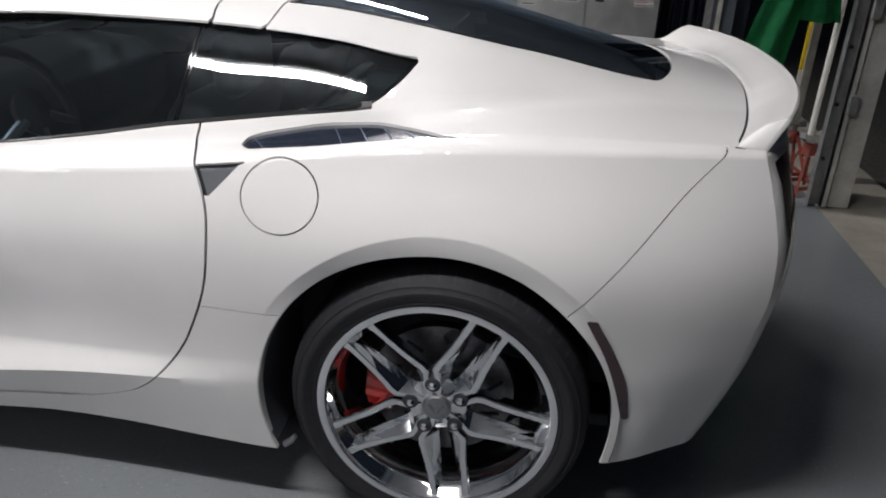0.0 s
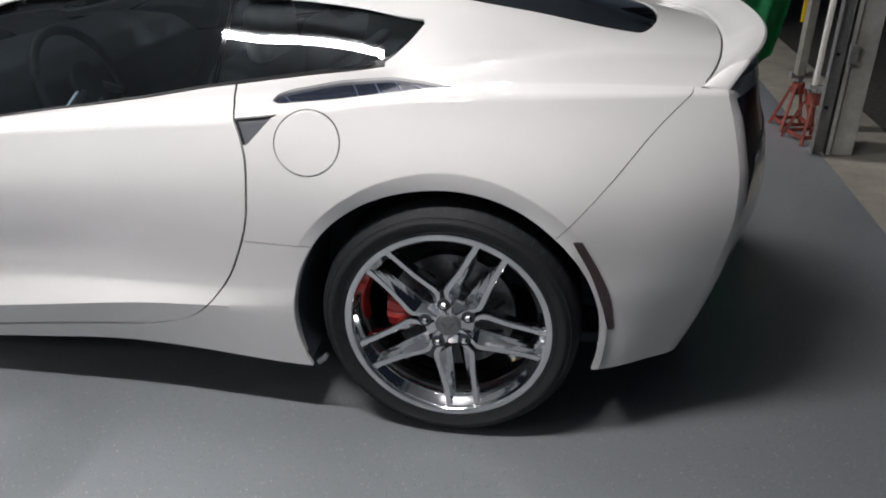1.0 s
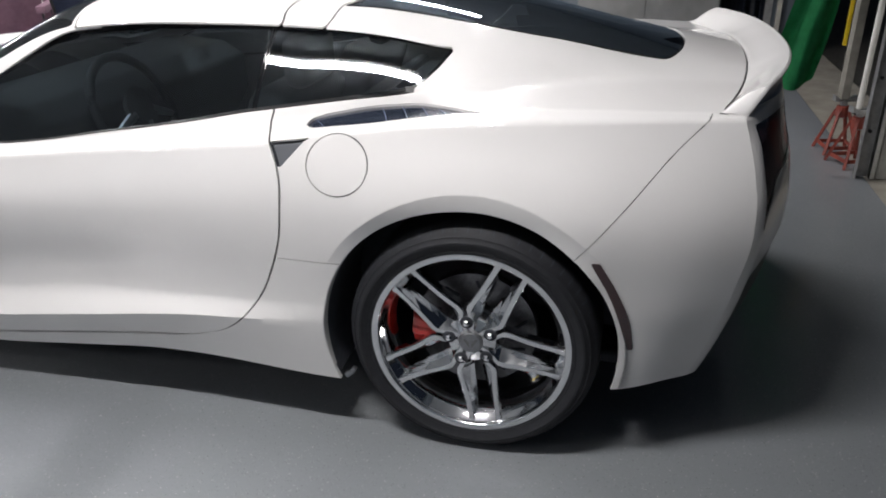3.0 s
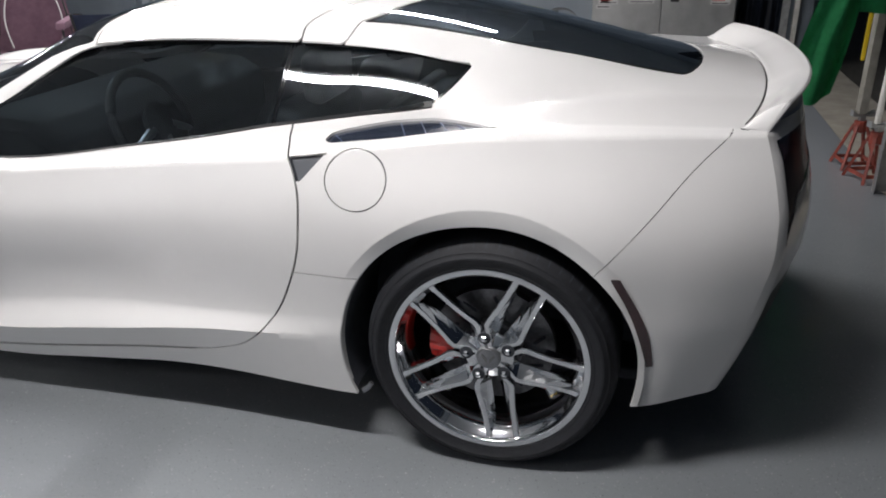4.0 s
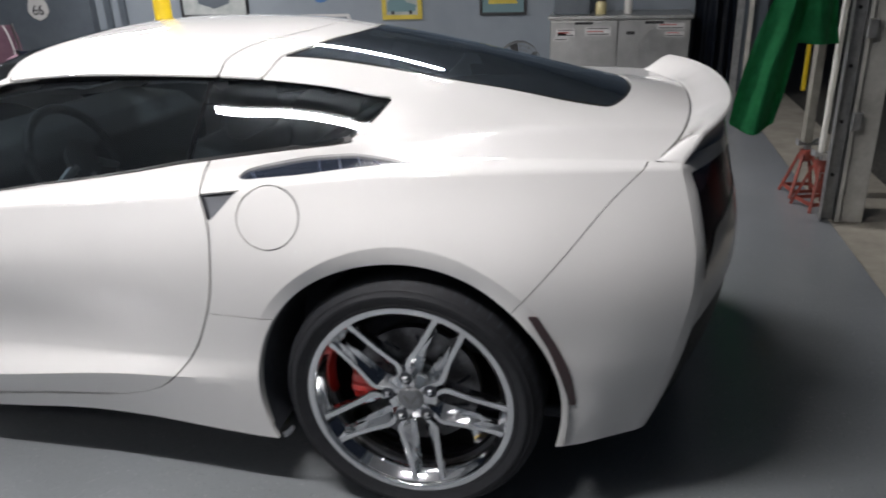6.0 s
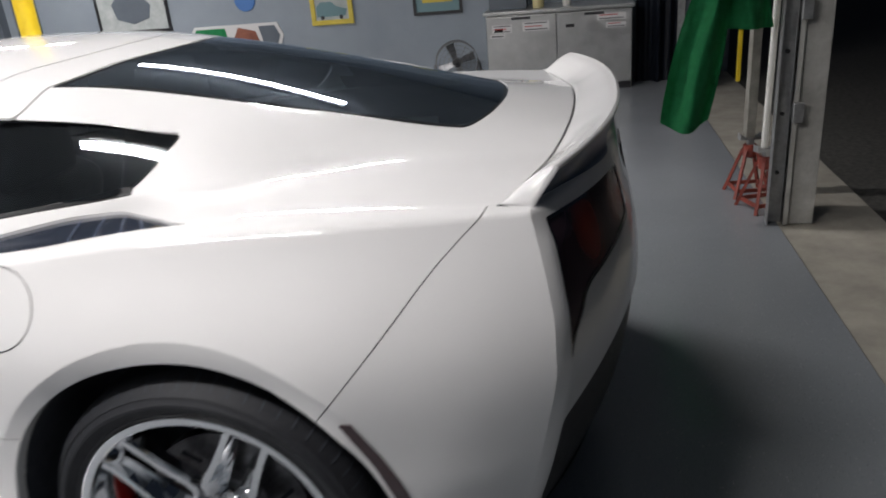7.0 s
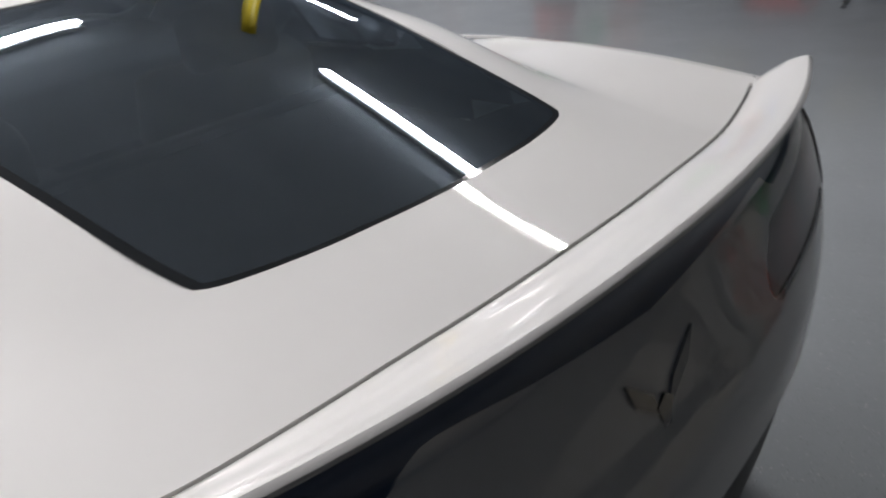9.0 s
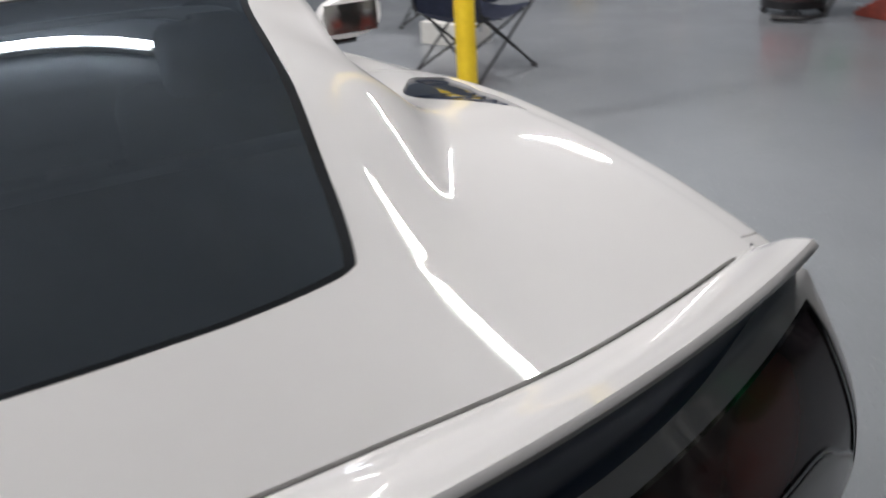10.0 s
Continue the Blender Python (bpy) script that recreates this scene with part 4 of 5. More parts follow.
# thin dark rods drawn as the gap line under the spoiler's ends
for sg in (-1, 1):
    ends = [(seam_x(CAP_END) + 0.002 + (lip_x(CAP_END) - seam_x(CAP_END)) * v, sg * (CAP_END + 0.0015), deck_z(seam_x(CAP_END) + 0.002, CAP_END) * (1 - v) + (lip_z(CAP_END) - 0.010) * v - 0.001) for v in (-0.06, 0.0, 0.5, 1.0)]
    part("spoiler_end_joint", rod(ends, 0.0022, 6), SEAL, car)
# emblem: two small crossed blades over a point, no lettering
emblem = part("emblem", prism([(-0.006, 0.0), (0.006, 0.0), (0.016, 0.030), (0.0, 0.040), (-0.016, 0.030)], -0.003, 0.003), GLOSSBLACK, car, "small dark crossed badge on the tail")
for sg in (-1, 1):
    part("badge_blade", prism([(0.004 * sg, 0.012), (0.052 * sg, 0.052), (0.066 * sg, 0.088), (0.020 * sg, 0.050)], -0.002, 0.002), DULL if sg > 0 else GLOSSBLACK, emblem)
emblem.matrix_basis = pose(0.8165, 0, 0.785, -9, 0, 90)

# lower valance, diffuser and exhausts
bm = bmesh.new()
rows = []
for k in range(41):
    u = -1 + 0.05 * k
    a = tail(u, 1.0)
    rows.append([bm.verts.new((a[0] - 0.004 - d, a[1] * (0.97 - 0.05 * i), z)) for i, (d, z) in enumerate(((0, 0.252), (0.03, 0.225), (0.12, 0.20), (0.35, 0.19)))])
for a, b in zip(rows, rows[1:]):
    for i in range(3):
        bm.faces.new((a[i], a[i + 1], b[i + 1], b[i]))
bmesh.ops.recalc_face_normals(bm, faces=bm.faces[:])
part("rear_diffuser", bm, PLASTIC, car, "black rear diffuser", True)
for y in (-0.20, -0.07, 0.07, 0.20):
    part("exhaust_tip", lathe([(0.0, 0.03), (0.043, 0.03), (0.045, 0.11), (0.050, 0.11), (0.050, 0.0)], "x", 24, (0.66, y, 0.275)), DULL, car, "", True)
bm = box((-3.4, -0.70, 0.19), (0.50, 0.70, 0.23), 0.01)
part("underbody", bm, VOID, car)


# ---- wheels ----
def wheel(at, radius, width, rim_r, facing):
    """A chrome wheel of five split spokes with its tyre, nuts, disc and caliper; it faces the left."""
    w = new("wheel")
    w.parent = car
    k = radius - rim_r
    half = width / 2
    flank = [(rim_r - 0.004, -half + 0.010), (rim_r + 0.004, -half - 0.001), (rim_r + 0.010, -half - 0.004), (rim_r + 0.012, -half - 0.003), (rim_r + 0.016, -half - 0.006),
             (rim_r + k * 0.40, -half - 0.010), (rim_r + k * 0.42, -half - 0.0115), (rim_r + k * 0.50, -half - 0.0115), (rim_r + k * 0.52, -half - 0.010),
             (rim_r + k * 0.66, -half - 0.005), (rim_r + k * 0.68, -half - 0.0062), (rim_r + k * 0.71, -half - 0.0045), (radius - 0.018, -half + 0.003)]
    tyre = lathe(flank + [(radius - 0.010, -half + 0.012), (radius - 0.004, -half + 0.021), (radius, -half + 0.045), (radius, half - 0.045),
                          (radius - 0.010, half - 0.012), (rim_r, half), (rim_r - 0.002, half - 0.02), (rim_r - 0.004, -half + 0.02)], "y", 128, close=True)
    t = part("tyre", tyre, RUBBER, w, "worn black low-profile tyre", True)
    # flat dark bands laid on the tread stand for the shade in its grooves
    for g in (-0.07, -0.035, 0.0, 0.035):
        part("groove_shade_band", lathe([(radius + 0.0008, g - 0.004), (radius + 0.0008, g + 0.004)], "y", 64, cap=False), VOID, t)
    bm = bmesh.new()
    for q in range(64):      # flat dark strips stand for shaded notches across the shoulder of the tread
        a = 2 * math.pi * q / 64
        d, n = Vector((math.cos(a), 0, math.sin(a))), Vector((-math.sin(a), 0, math.cos(a)))
        pts = [(radius - 0.0150, -half + 0.0055), (radius - 0.0090, -half + 0.0125), (radius - 0.0030, -half + 0.0215), (radius + 0.0006, -half + 0.048)]
        left, right = [[bm.verts.new(d * (r + 0.0007) + n * (0.0022 * g + 0.05 * (y + half)) + Vector((0, y - 0.0007, 0))) for r, y in pts] for g in (-1, 1)]
        for i in range(3):
            bm.faces.new((left[i], right[i], right[i + 1], left[i + 1]))
    part("notch_shade_ring", bm, VOID, t)["kind"] = "stuff"
    lip = lathe([(rim_r - 0.030, half - 0.03), (rim_r - 0.052, -half + 0.075), (rim_r - 0.030, -half + 0.022), (rim_r - 0.019, -half + 0.011), (rim_r - 0.0165, -half + 0.003), (rim_r - 0.0150, -half - 0.0010), (rim_r - 0.0135, -half - 0.0022), (rim_r - 0.002, -half - 0.0034),
                 (rim_r + 0.001, -half - 0.0028), (rim_r + 0.004, -half + 0.004), (rim_r + 0.002, half - 0.02)], "y", 96, close=True)
    rim = part("rim", lip, CHROME, w, "polished chrome rim", True)
    face_y = -half + 0.016
    # stations along one arm: radius, outer edge, width of its flat face, reach of its sloping flank, set-back
    arm = ((0.036, 0.020, 0.015, 0.008, 0.007), (0.058, 0.0295, 0.0150, 0.012, 0.006), (0.078, 0.0440, 0.0165, 0.022, 0.005), (0.094, 0.0545, 0.0165, 0.028, 0.004),
           (0.108, 0.0560, 0.0160, 0.028, 0.0035), (0.130, 0.0525, 0.0155, 0.024, 0.0025), (0.160, 0.0490, 0.0150, 0.019, 0.001),
           (0.195, 0.0470, 0.0148, 0.014, 0.0), (rim_r - 0.036, 0.0465, 0.0155, 0.009, -0.002), (rim_r - 0.022, 0.0480, 0.0180, 0.007, -0.0045), (rim_r - 0.013, 0.0530, 0.024, 0.004, -0.0062))
    for i in range(5):
        for sg in (-1, 1):
            bm = bmesh.new()
            rings = []
            a = math.radians(63.5 + 72 * i)
            d, n = Vector((math.cos(a), 0, math.sin(a))), sg * Vector((-math.sin(a), 0, math.cos(a)))
            for r, edge, flat, reach, back in arm:
                c = d * math.sqrt(r * r - (edge * 0.8) ** 2) + Vector((0, face_y + back, 0))
                rings.append([bm.verts.new(c + n * q + Vector((0, h, 0))) for q, h in
                              ((edge, 0.034), (edge + 0.0015, 0.008), (edge, 0.002), (edge - 0.002, 0.0), (edge - flat + 0.0015, 0.0), (edge - flat, 0.0015),
                               (edge - flat - reach * 0.55, 0.016), (edge - flat - reach, 0.030), (edge - flat - reach, 0.036))])
            for a0, b0 in zip(rings, rings[1:]):
                for q in range(9):
                    bm.faces.new((a0[q], a0[(q + 1) % 9], b0[(q + 1) % 9], b0[q]))
            bm.faces.new(rings[0]), bm.faces.new(rings[-1])
            bmesh.ops.recalc_face_normals(bm, faces=bm.faces[:])
            part("spoke", bm, CHROME, rim)
    part("hub", lathe([(0.0, face_y + 0.012), (0.036, face_y + 0.009), (0.042, face_y + 0.013), (0.066, face_y + 0.020), (0.074, face_y + 0.035), (0.074, face_y + 0.07), (0.0, face_y + 0.07)], "y", 48), CHROME, rim, "", True)
    cap = part("centre_cap", lathe([(0.0, face_y + 0.001), (0.027, face_y + 0.002), (0.0285, face_y + 0.0045), (0.031, face_y + 0.0035), (0.034, face_y + 0.007), (0.034, face_y + 0.014), (0.0, face_y + 0.014)], "y", 40), DULL, rim, "grey centre cap", True)
    for sg in (-1, 1):
        part("cap_mark", prism([(0.0015 * sg, -0.015), (0.005 * sg, -0.013), (0.019 * sg, 0.008), (0.016 * sg, 0.012), (0.004 * sg, 0.0)], face_y - 0.0005, face_y + 0.0025), MESHGREY, cap)
    for i in range(5):
        a = math.radians(27.5 + 72 * i)
        c = (0.060 * math.cos(a), 0, 0.060 * math.sin(a))
        # flat dark disc in place of the shaded recess round each nut
        part("nut_well_shade", lathe([(0.0, face_y + 0.0035), (0.0155, face_y + 0.0035), (0.0175, face_y + 0.0045), (0.0185, face_y + 0.04)], "y", 20, c, cap=False), VOID, rim)
        part("wheel_nut", lathe([(0.0, face_y - 0.008), (0.0055, face_y - 0.007), (0.0105, face_y - 0.002), (0.0105, face_y + 0.02)], "y", 6, c), CHROME, rim, "chrome wheel nut")
    disc = part("brake_disc", lathe([(0.055, face_y + 0.075), (0.168, face_y + 0.075), (0.168, face_y + 0.105), (0.055, face_y + 0.105)], "y", 64), DISC, w, "grey steel brake disc")
    part("disc_bell", lathe([(0.0, face_y + 0.055), (0.080, face_y + 0.058), (0.086, face_y + 0.080), (0.0, face_y + 0.080)], "y", 40), DULL, disc, "", True)
    for i in range(10):
        a = math.radians(36 * i + 12)
        # dark bar laid on the disc for the shade in a slot
        part("disc_slot", box((-0.004, face_y + 0.0725, -0.022), (0.004, face_y + 0.0755, 0.022)), VOID, disc).matrix_basis = pose(0.127 * math.cos(a), 0, 0.127 * math.sin(a), 0, math.degrees(-a) + 60, 0)
    bm = bmesh.new()
    ring = []
    for q in range(13):
        a = math.radians(167 + 30 * q / 12)
        d = Vector((math.cos(a), 0, math.sin(a)))
        thin = 0.006 if q in (0, 12) else (0.0 if q not in (5, 6, 7) else -0.006)
        ring.append([bm.verts.new(d * r + Vector((0, y, 0))) for r, y in ((0.104, face_y + 0.070), (0.107, face_y + 0.046 + thin), (0.142, face_y + 0.040 + thin),
                                                                          (0.172, face_y + 0.050 + thin), (0.179, face_y + 0.072), (0.179, face_y + 0.11), (0.104, face_y + 0.11))])
    for a, b in zip(ring, ring[1:]):
        for q in range(7):
            bm.faces.new((a[q], a[(q + 1) % 7], b[(q + 1) % 7], b[q]))
    bm.faces.new(ring[0]), bm.faces.new(ring[-1])
    bmesh.ops.recalc_face_normals(bm, faces=bm.faces[:])
    part("brake_caliper", bm, CALIPER, w, "bright red brake caliper", True)
    w.matrix_basis = pose(*at, 0, 0, 0 if facing < 0 else 180)
    return w


TYRE_W = 0.26
for x, r, rr in ((0.0, 0.339, 0.268), (-2.71, 0.327, 0.255)):
    for sg in (-1, 1):
        wheel((x, sg * (0.918 - TYRE_W / 2), r), r, TYRE_W, rr, sg)
        bm = bmesh.new()
        rings = [[bm.verts.new((x + q * math.cos(t), sg * -y, r + q * math.sin(t))) for t in [math.radians(-13 + 213 * k / 40) for k in range(41)]] for q, y in ((0.400, 0.908), (0.412, 0.60), (0.02, 0.595))]
        for a, b in zip(rings, rings[1:]):
            for k in range(40):
                bm.faces.new((a[k], a[k + 1], b[k + 1], b[k]))
        part("wheel_arch_liner", bm, LINER, car, "dark felt wheel arch liner", True)
# the returned edge of the body round the rear wheel openings
for side in (-1, 1):
    bm = bmesh.new()
    rim_rows = []
    for k in range(61):
        t = math.radians(196 - 150 * k / 60)
        x = ARCH * math.cos(t)
        for _ in range(4):
            x = arch_radius(x) * math.cos(t)
        z = WHEEL_Z + arch_radius(x) * math.sin(t)
        lo, hi = 1.0, 5.2
        for _ in range(24):
            m = (lo + hi) / 2
            lo, hi = (m, hi) if body(x, m)[2] < z else (lo, m)
        q = body(x, lo)
        rim_rows.append([bm.verts.new((q[0] * (1 - f), side * (-q[1] - d), WHEEL_Z + (q[2] - WHEEL_Z) * (1 - f))) for d, f in ((0.001, 0.0), (0.003, 0.006), (0.026, 0.008), (0.030, -0.004))])
    for a, b in zip(rim_rows, rim_rows[1:]):
        for i in range(3):
            bm.faces.new((a[i], b[i], b[i + 1], a[i + 1]))
    part("arch_lip", bm, PAINT, car, "", True)
# small plastic deflector ahead of the rear wheels
for sg in (-1, 1):
    part("arch_deflector", rod([(-0.356, sg * 0.914, 0.196), (-0.342, sg * 0.912, 0.205), (-0.330, sg * 0.911, 0.222)], [0.009, 0.008, 0.006], 8), TRIMGREY, car, "", True)


# ---- cabin ----
def seat(y):
    s = new("seat")
    s.parent = car
    part("seat_cushion", box((-1.35, y - 0.25, 0.30), (-0.82, y + 0.25, 0.46), 0.05), LEATHER, s, "", True)
    back = box((-0.09, -0.24, 0.0), (0.06, 0.24, 0.52), 0.05, segments=3)
    part("seat_back", back, LEATHER, s, "", True).matrix_basis = pose(-0.80, y, 0.42, 0, 20, 0)
    part("headrest", box((-0.65, y - 0.13, 0.90), (-0.57, y + 0.13, 1.06), 0.035, segments=3), LEATHER, s, "", True)


seat(-0.38), seat(0.38)
part("dashboard", prism([(-1.95, 0.50), (-1.50, 0.50), (-1.42, 0.62), (-1.42, 0.78), (-1.52, 0.84), (-1.80, 0.86), (-1.95, 0.82)], -0.70, 0.70, bevel=0.02), LEATHER, car, "", True)
ring = [(0.0, 0.185 * math.cos(t), 0.185 * math.sin(t)) for t in [2 * math.pi * k / 40 for k in range(40)]]
steer = part("steering_wheel", rod(ring, 0.016, 10, closed=True), LEATHER, car, "black leather steering wheel with grey spokes", True)
for a in (-20, 200, 270):
    t = math.radians(a)
    part("wheel_spoke", rod([(0.02, 0.05 * math.cos(t), 0.05 * math.sin(t)), (0.0, 0.18 * math.cos(t), 0.18 * math.sin(t))], [0.018, 0.011], 8), TRIMGREY, steer, "", True)
part("horn_pad", lathe([(0.0, -0.01), (0.055, 0.0), (0.07, 0.03), (0.0, 0.04)], "x", 24), LEATHER, steer, "", True)
steer.matrix_basis = pose(-1.27, -0.38, 0.79, 0, -22, 0)
part("cabin_floor", box((-1.95, -0.76, 0.17), (-0.50, 0.76, 0.22)), VOID, car)
part("rear_bulkhead", box((-0.56, -0.66, 0.22), (-0.50, 0.66, 0.80), 0.02), LEATHER, car)
part("cargo_floor", box((-0.50, -0.62, 0.72), (0.50, 0.62, 0.78), 0.01), LEATHER, car)
part("centre_console", box((-1.45, -0.10, 0.22), (-0.60, 0.10, 0.55), 0.04), LEATHER, car, "", True)


def mirror(sg):
    bm = bmesh.new()
    bmesh.ops.create_uvsphere(bm, u_segments=24, v_segments=14, radius=1)
    for v in bm.verts:
        x, y, z = v.co
        v.co = Vector((0.105 * math.copysign(abs(x) ** 0.8, x), 0.115 * math.copysign(abs(y) ** 0.75, y), 0.068 * math.copysign(abs(z) ** 0.75, z) - 0.012 * y))
        if v.co.x > 0.03:
            v.co.x = 0.03
    m = part("door_mirror", bm, PAINT, car, "white door mirror housing", True)
    part("mirror_glass", box((0.031, -0.095, -0.05), (0.034, 0.095, 0.05), 0.001), CHROME, m, "mirror glass")
    part("mirror_stalk", box((-0.03, -0.02, -0.09), (0.02, 0.10, -0.05), 0.012), GLOSSBLACK, m)
    m.matrix_basis = pose(-1.49, sg * 0.975, 0.852, 0, 0, 0 if sg < 0 else 180)
    if sg > 0:
        m.matrix_basis = pose(-1.49, 0.975, 0.852) @ Matrix.Diagonal((1, -1, 1, 1))


mirror(-1), mirror(1)


# ---- beside the doorway ----
def jack_stand(x, y, turn):
    j = thing("jack_stand", "orange-red steel jack stand on the garage floor", "jack stand", (x, y, 0), turn, "jack stands by the doorway")
    for a, b in ((-1, -1), (1, -1), (1, 1), (-1, 1)):
        part("leg", rod([(0.092 * a, 0.092 * b, 0.0), (0.026 * a, 0.026 * b, 0.245)], [0.011, 0.010], 4), ORANGE, j)
    for a in (-1, 1):
        part("brace", box((-0.084, 0.076 * a - 0.004, 0.03), (0.084, 0.076 * a + 0.004, 0.05)), ORANGE, j)
        part("brace", box((0.076 * a - 0.004, -0.071, 0.03), (0.076 * a + 0.004, 0.071, 0.05)), ORANGE, j)
    part("collar", lathe([(0.036, 0.21), (0.036, 0.27), (0.026, 0.275), (0.026, 0.21)], "z", 12, close=True), ORANGE, j)
    part("post", box((-0.016, -0.016, 0.20), (0.016, 0.016, 0.30), 0.003), GALV, j, "bare steel ratchet post")
    part("saddle", prism([(-0.06, 0.30), (0.06, 0.30), (0.06, 0.335), (0.035, 0.315), (-0.035, 0.315), (-0.06, 0.335)], -0.022, 0.022), GALV, j, "bare steel saddle")
    part("lever", rod([(0.03, -0.02, 0.255), (0.07, -0.03, 0.22), (0.075, -0.03, 0.14)], 0.006, 6), STEELBLACK, j)
    return j


jack_stand(1.595, 1.87, 20), jack_stand(1.565, 2.11, 8)


def channel_post(name, x, y, height, label):
    """A C-shaped upright: two flanges and a web, with holes marked along it."""
    c = thing(name, label, "door track", (x, y, 0))
    part("web", box((-0.035, 0.0, 0), (0.035, 0.004, height)), GALV, c)
    for a in (-1, 1):
        part("flange", box((0.035 * a - 0.002, -0.05, 0), (0.035 * a + 0.002, -0.0005, height)), GALV, c)
    for k in range(8):
        part("bolt", lathe([(0.0, -0.012), (0.010, -0.010), (0.010, -0.001)], "y", 8, (0.0, 0.0, 0.25 + 0.28 * k)), STEELBLACK, c)
    return c


channel_post("door_track", 1.60, 1.665, 2.4, "galvanised steel garage door track upright")
channel_post("door_track", 1.55, 5.0, 2.4, "galvanised steel garage door track upright").matrix_world = pose(1.55, 5.0, 0, 0, 0, -90)
trim = thing("door_trim", "worn white painted door stop moulding", "door trim", (1.645, 1.635, 0))
part("board", box((-0.012, -0.02, 0.0), (0.012, 0.02, 2.24), 0.004), JAMB, trim)
for z in (0.5, 0.95, 1.5):
    part("bracket", box((-0.016, -0.05, z), (0.03, -0.0205, z + 0.09), 0.004), GALV, trim)
pipe = thing("white_pipe", "white plastic pipe standing on a jack stand", "pipe", (1.582, 1.87, 0.317))
part("pipe", rod([(0, 0, 0.0), (0.02, 0.02, 1.9)], 0.016, 14), WHITEPLASTIC, pipe, "", True)
plank = thing("timber_post", "grey weathered timber upright standing on a jack stand", "post", (1.555, 2.11, 0.317))
part("post", box((-0.022, -0.045, 0.0), (0.022, 0.045, 2.0), 0.003), varied(material("weathered_timber", (0.2, 0.19, 0.17), 0.8), (0.15, 0.14, 0.12), (0.27, 0.26, 0.23), 12, 8, 0.6, 70), plank)
# bar with a towel over it, and a yellow strap
rail = thing("hanging_rail", "steel rail held between the door track and the timber", "rail", (0, 0, 0))
part("bar", rod([(1.00, 1.685, 1.70), (1.60, 1.685, 1.70)], 0.012, 10), GALV, rail, "", True)
part("hook", rod([(1.25, 1.685, 1.70), (1.25, 1.685, CEILING)], 0.005, 8), GALV, rail, "", True)


def hung_cloth(name, top, bottom, y, hem, folds, label):
    """A cloth over the rail: top and bottom are (left, right), hem is its lower edge."""
    mid = (bottom[0] + bottom[1]) / 2
    c = thing(name, label, "towel", (mid, y, hem(0.5)))
    bm = bmesh.new()
    nx, nz, z0 = 64, 50, 1.712
    grid = []
    for i in range(nx + 1):
        u = i / nx
        col = []
        for j in range(nz + 1):
            v = j / nz
            t = 0.35 * v if v < 0.45 else 0.1575 + 0.8425 * (1 - (1 - (v - 0.45) / 0.55) ** 1.5)
            left, right = top[0] + (bottom[0] - top[0]) * t, top[1] + (bottom[1] - top[1]) * v ** 3.5
            x = left + (right - left) * u
            depth = 0.034 * math.sin(folds * math.pi * u + 1.1 * v) * (0.6 + 0.4 * v) + 0.006 * math.sin(11 * u + 5 * v) + 0.016 * noise.noise((u * 5, v * 6, top[0]))
            col.append(bm.verts.new((x - mid, depth, z0 + (hem(u) - z0) * v - hem(0.5))))
        grid.append(col)
    for a, b in zip(grid, grid[1:]):
        for j in range(nz):
            bm.faces.new((a[j], b[j], b[j + 1], a[j + 1]))
    bmesh.ops.solidify(bm, geom=bm.faces[:], thickness=0.005)
    part("cloth", bm, TOWEL, c, "", True)


hung_cloth("green_towel", (1.25, 1.37), (1.065, 1.285), 1.68, lambda u: 0.500 - 0.045 * math.sin(3 * u) + 0.05 * max(0.0, u - 0.75), 2.3, "bright green towel hanging in folds from a rail")
hung_cloth("green_towel", (1.34, 1.50), (1.315, 1.55), 1.70, lambda u: 0.917 - 0.008 * u, 2.2, "bright green towel folded short over a rail")
strap = thing("yellow_strap", "yellow tool handle hanging beside the towel", "strap", (1.405, 1.70, 0.68))
part("webbing", box((-0.010, -0.006, 0.0), (0.010, 0.006, 0.24), 0.004), YELLOW, strap)
part("cord", rod([(0, 0, 0.24), (0, 0, 1.02)], 0.003, 6), STEELBLACK, strap)


# ---- along the far wall ----
def sticker(x, z, w, h, y, lines, name="sticker", parent=None, label="white printed sticker"):
    s = part(name, box((x, y - 0.002, z), (x + w, y, z + h)), PAPER, parent, label)
    for k in range(lines):
        zz = z + h * (k + 0.35) / lines
        part("print_bar", box((x + 0.08 * w, y - 0.0035, zz), (x + w * (0.92 - 0.2 * (k % 2)), y - 0.0022, zz + 0.30 * h / lines)), REDINK if k % 3 == 1 else INK, s)


FRONT = 5.35
fridge = thing("counter_fridge", "brushed stainless two-door counter fridge with stickers", "fridge", (0.40, FRONT, 0))
part("body", box((-0.62, 0.03, 0.0), (0.74, 0.68, 0.735), 0.006), STAINLESS, fridge)
part("worktop", box((-0.64, -0.01, 0.737), (0.76, 0.69, 0.770), 0.006), STAINLESS, fridge, "bright steel worktop")
part("plinth", box((-0.61, 0.02, 0.001), (0.73, 0.028, 0.06)), STEELBLACK, fridge)
for x0, x1 in ((-0.615, 0.046), (0.052, 0.735)):
    d = part("door", box((x0, 0.0, 0.065), (x1, 0.027, 0.725), 0.006), STAINLESS, fridge, "stainless door")
    part("handle", box(((x0 + x1) / 2 - 0.09, -0.004, 0.690), ((x0 + x1) / 2 + 0.09, -0.001, 0.713), 0.001), STEELBLACK, d, "dark recessed handle")
    part("badge", box((x0 + 0.08, -0.003, 0.59), (x0 + 0.16, -0.001, 0.62)), STEELBLACK, d)
sticker(-0.56, 0.575, 0.19, 0.075, -0.001, 3, parent=fridge)
sticker(-0.58, 0.53, 0.14, 0.035, -0.001, 1, parent=fridge)
sticker(-0.27, 0.58, 0.25, 0.085, -0.001, 3, parent=fridge)
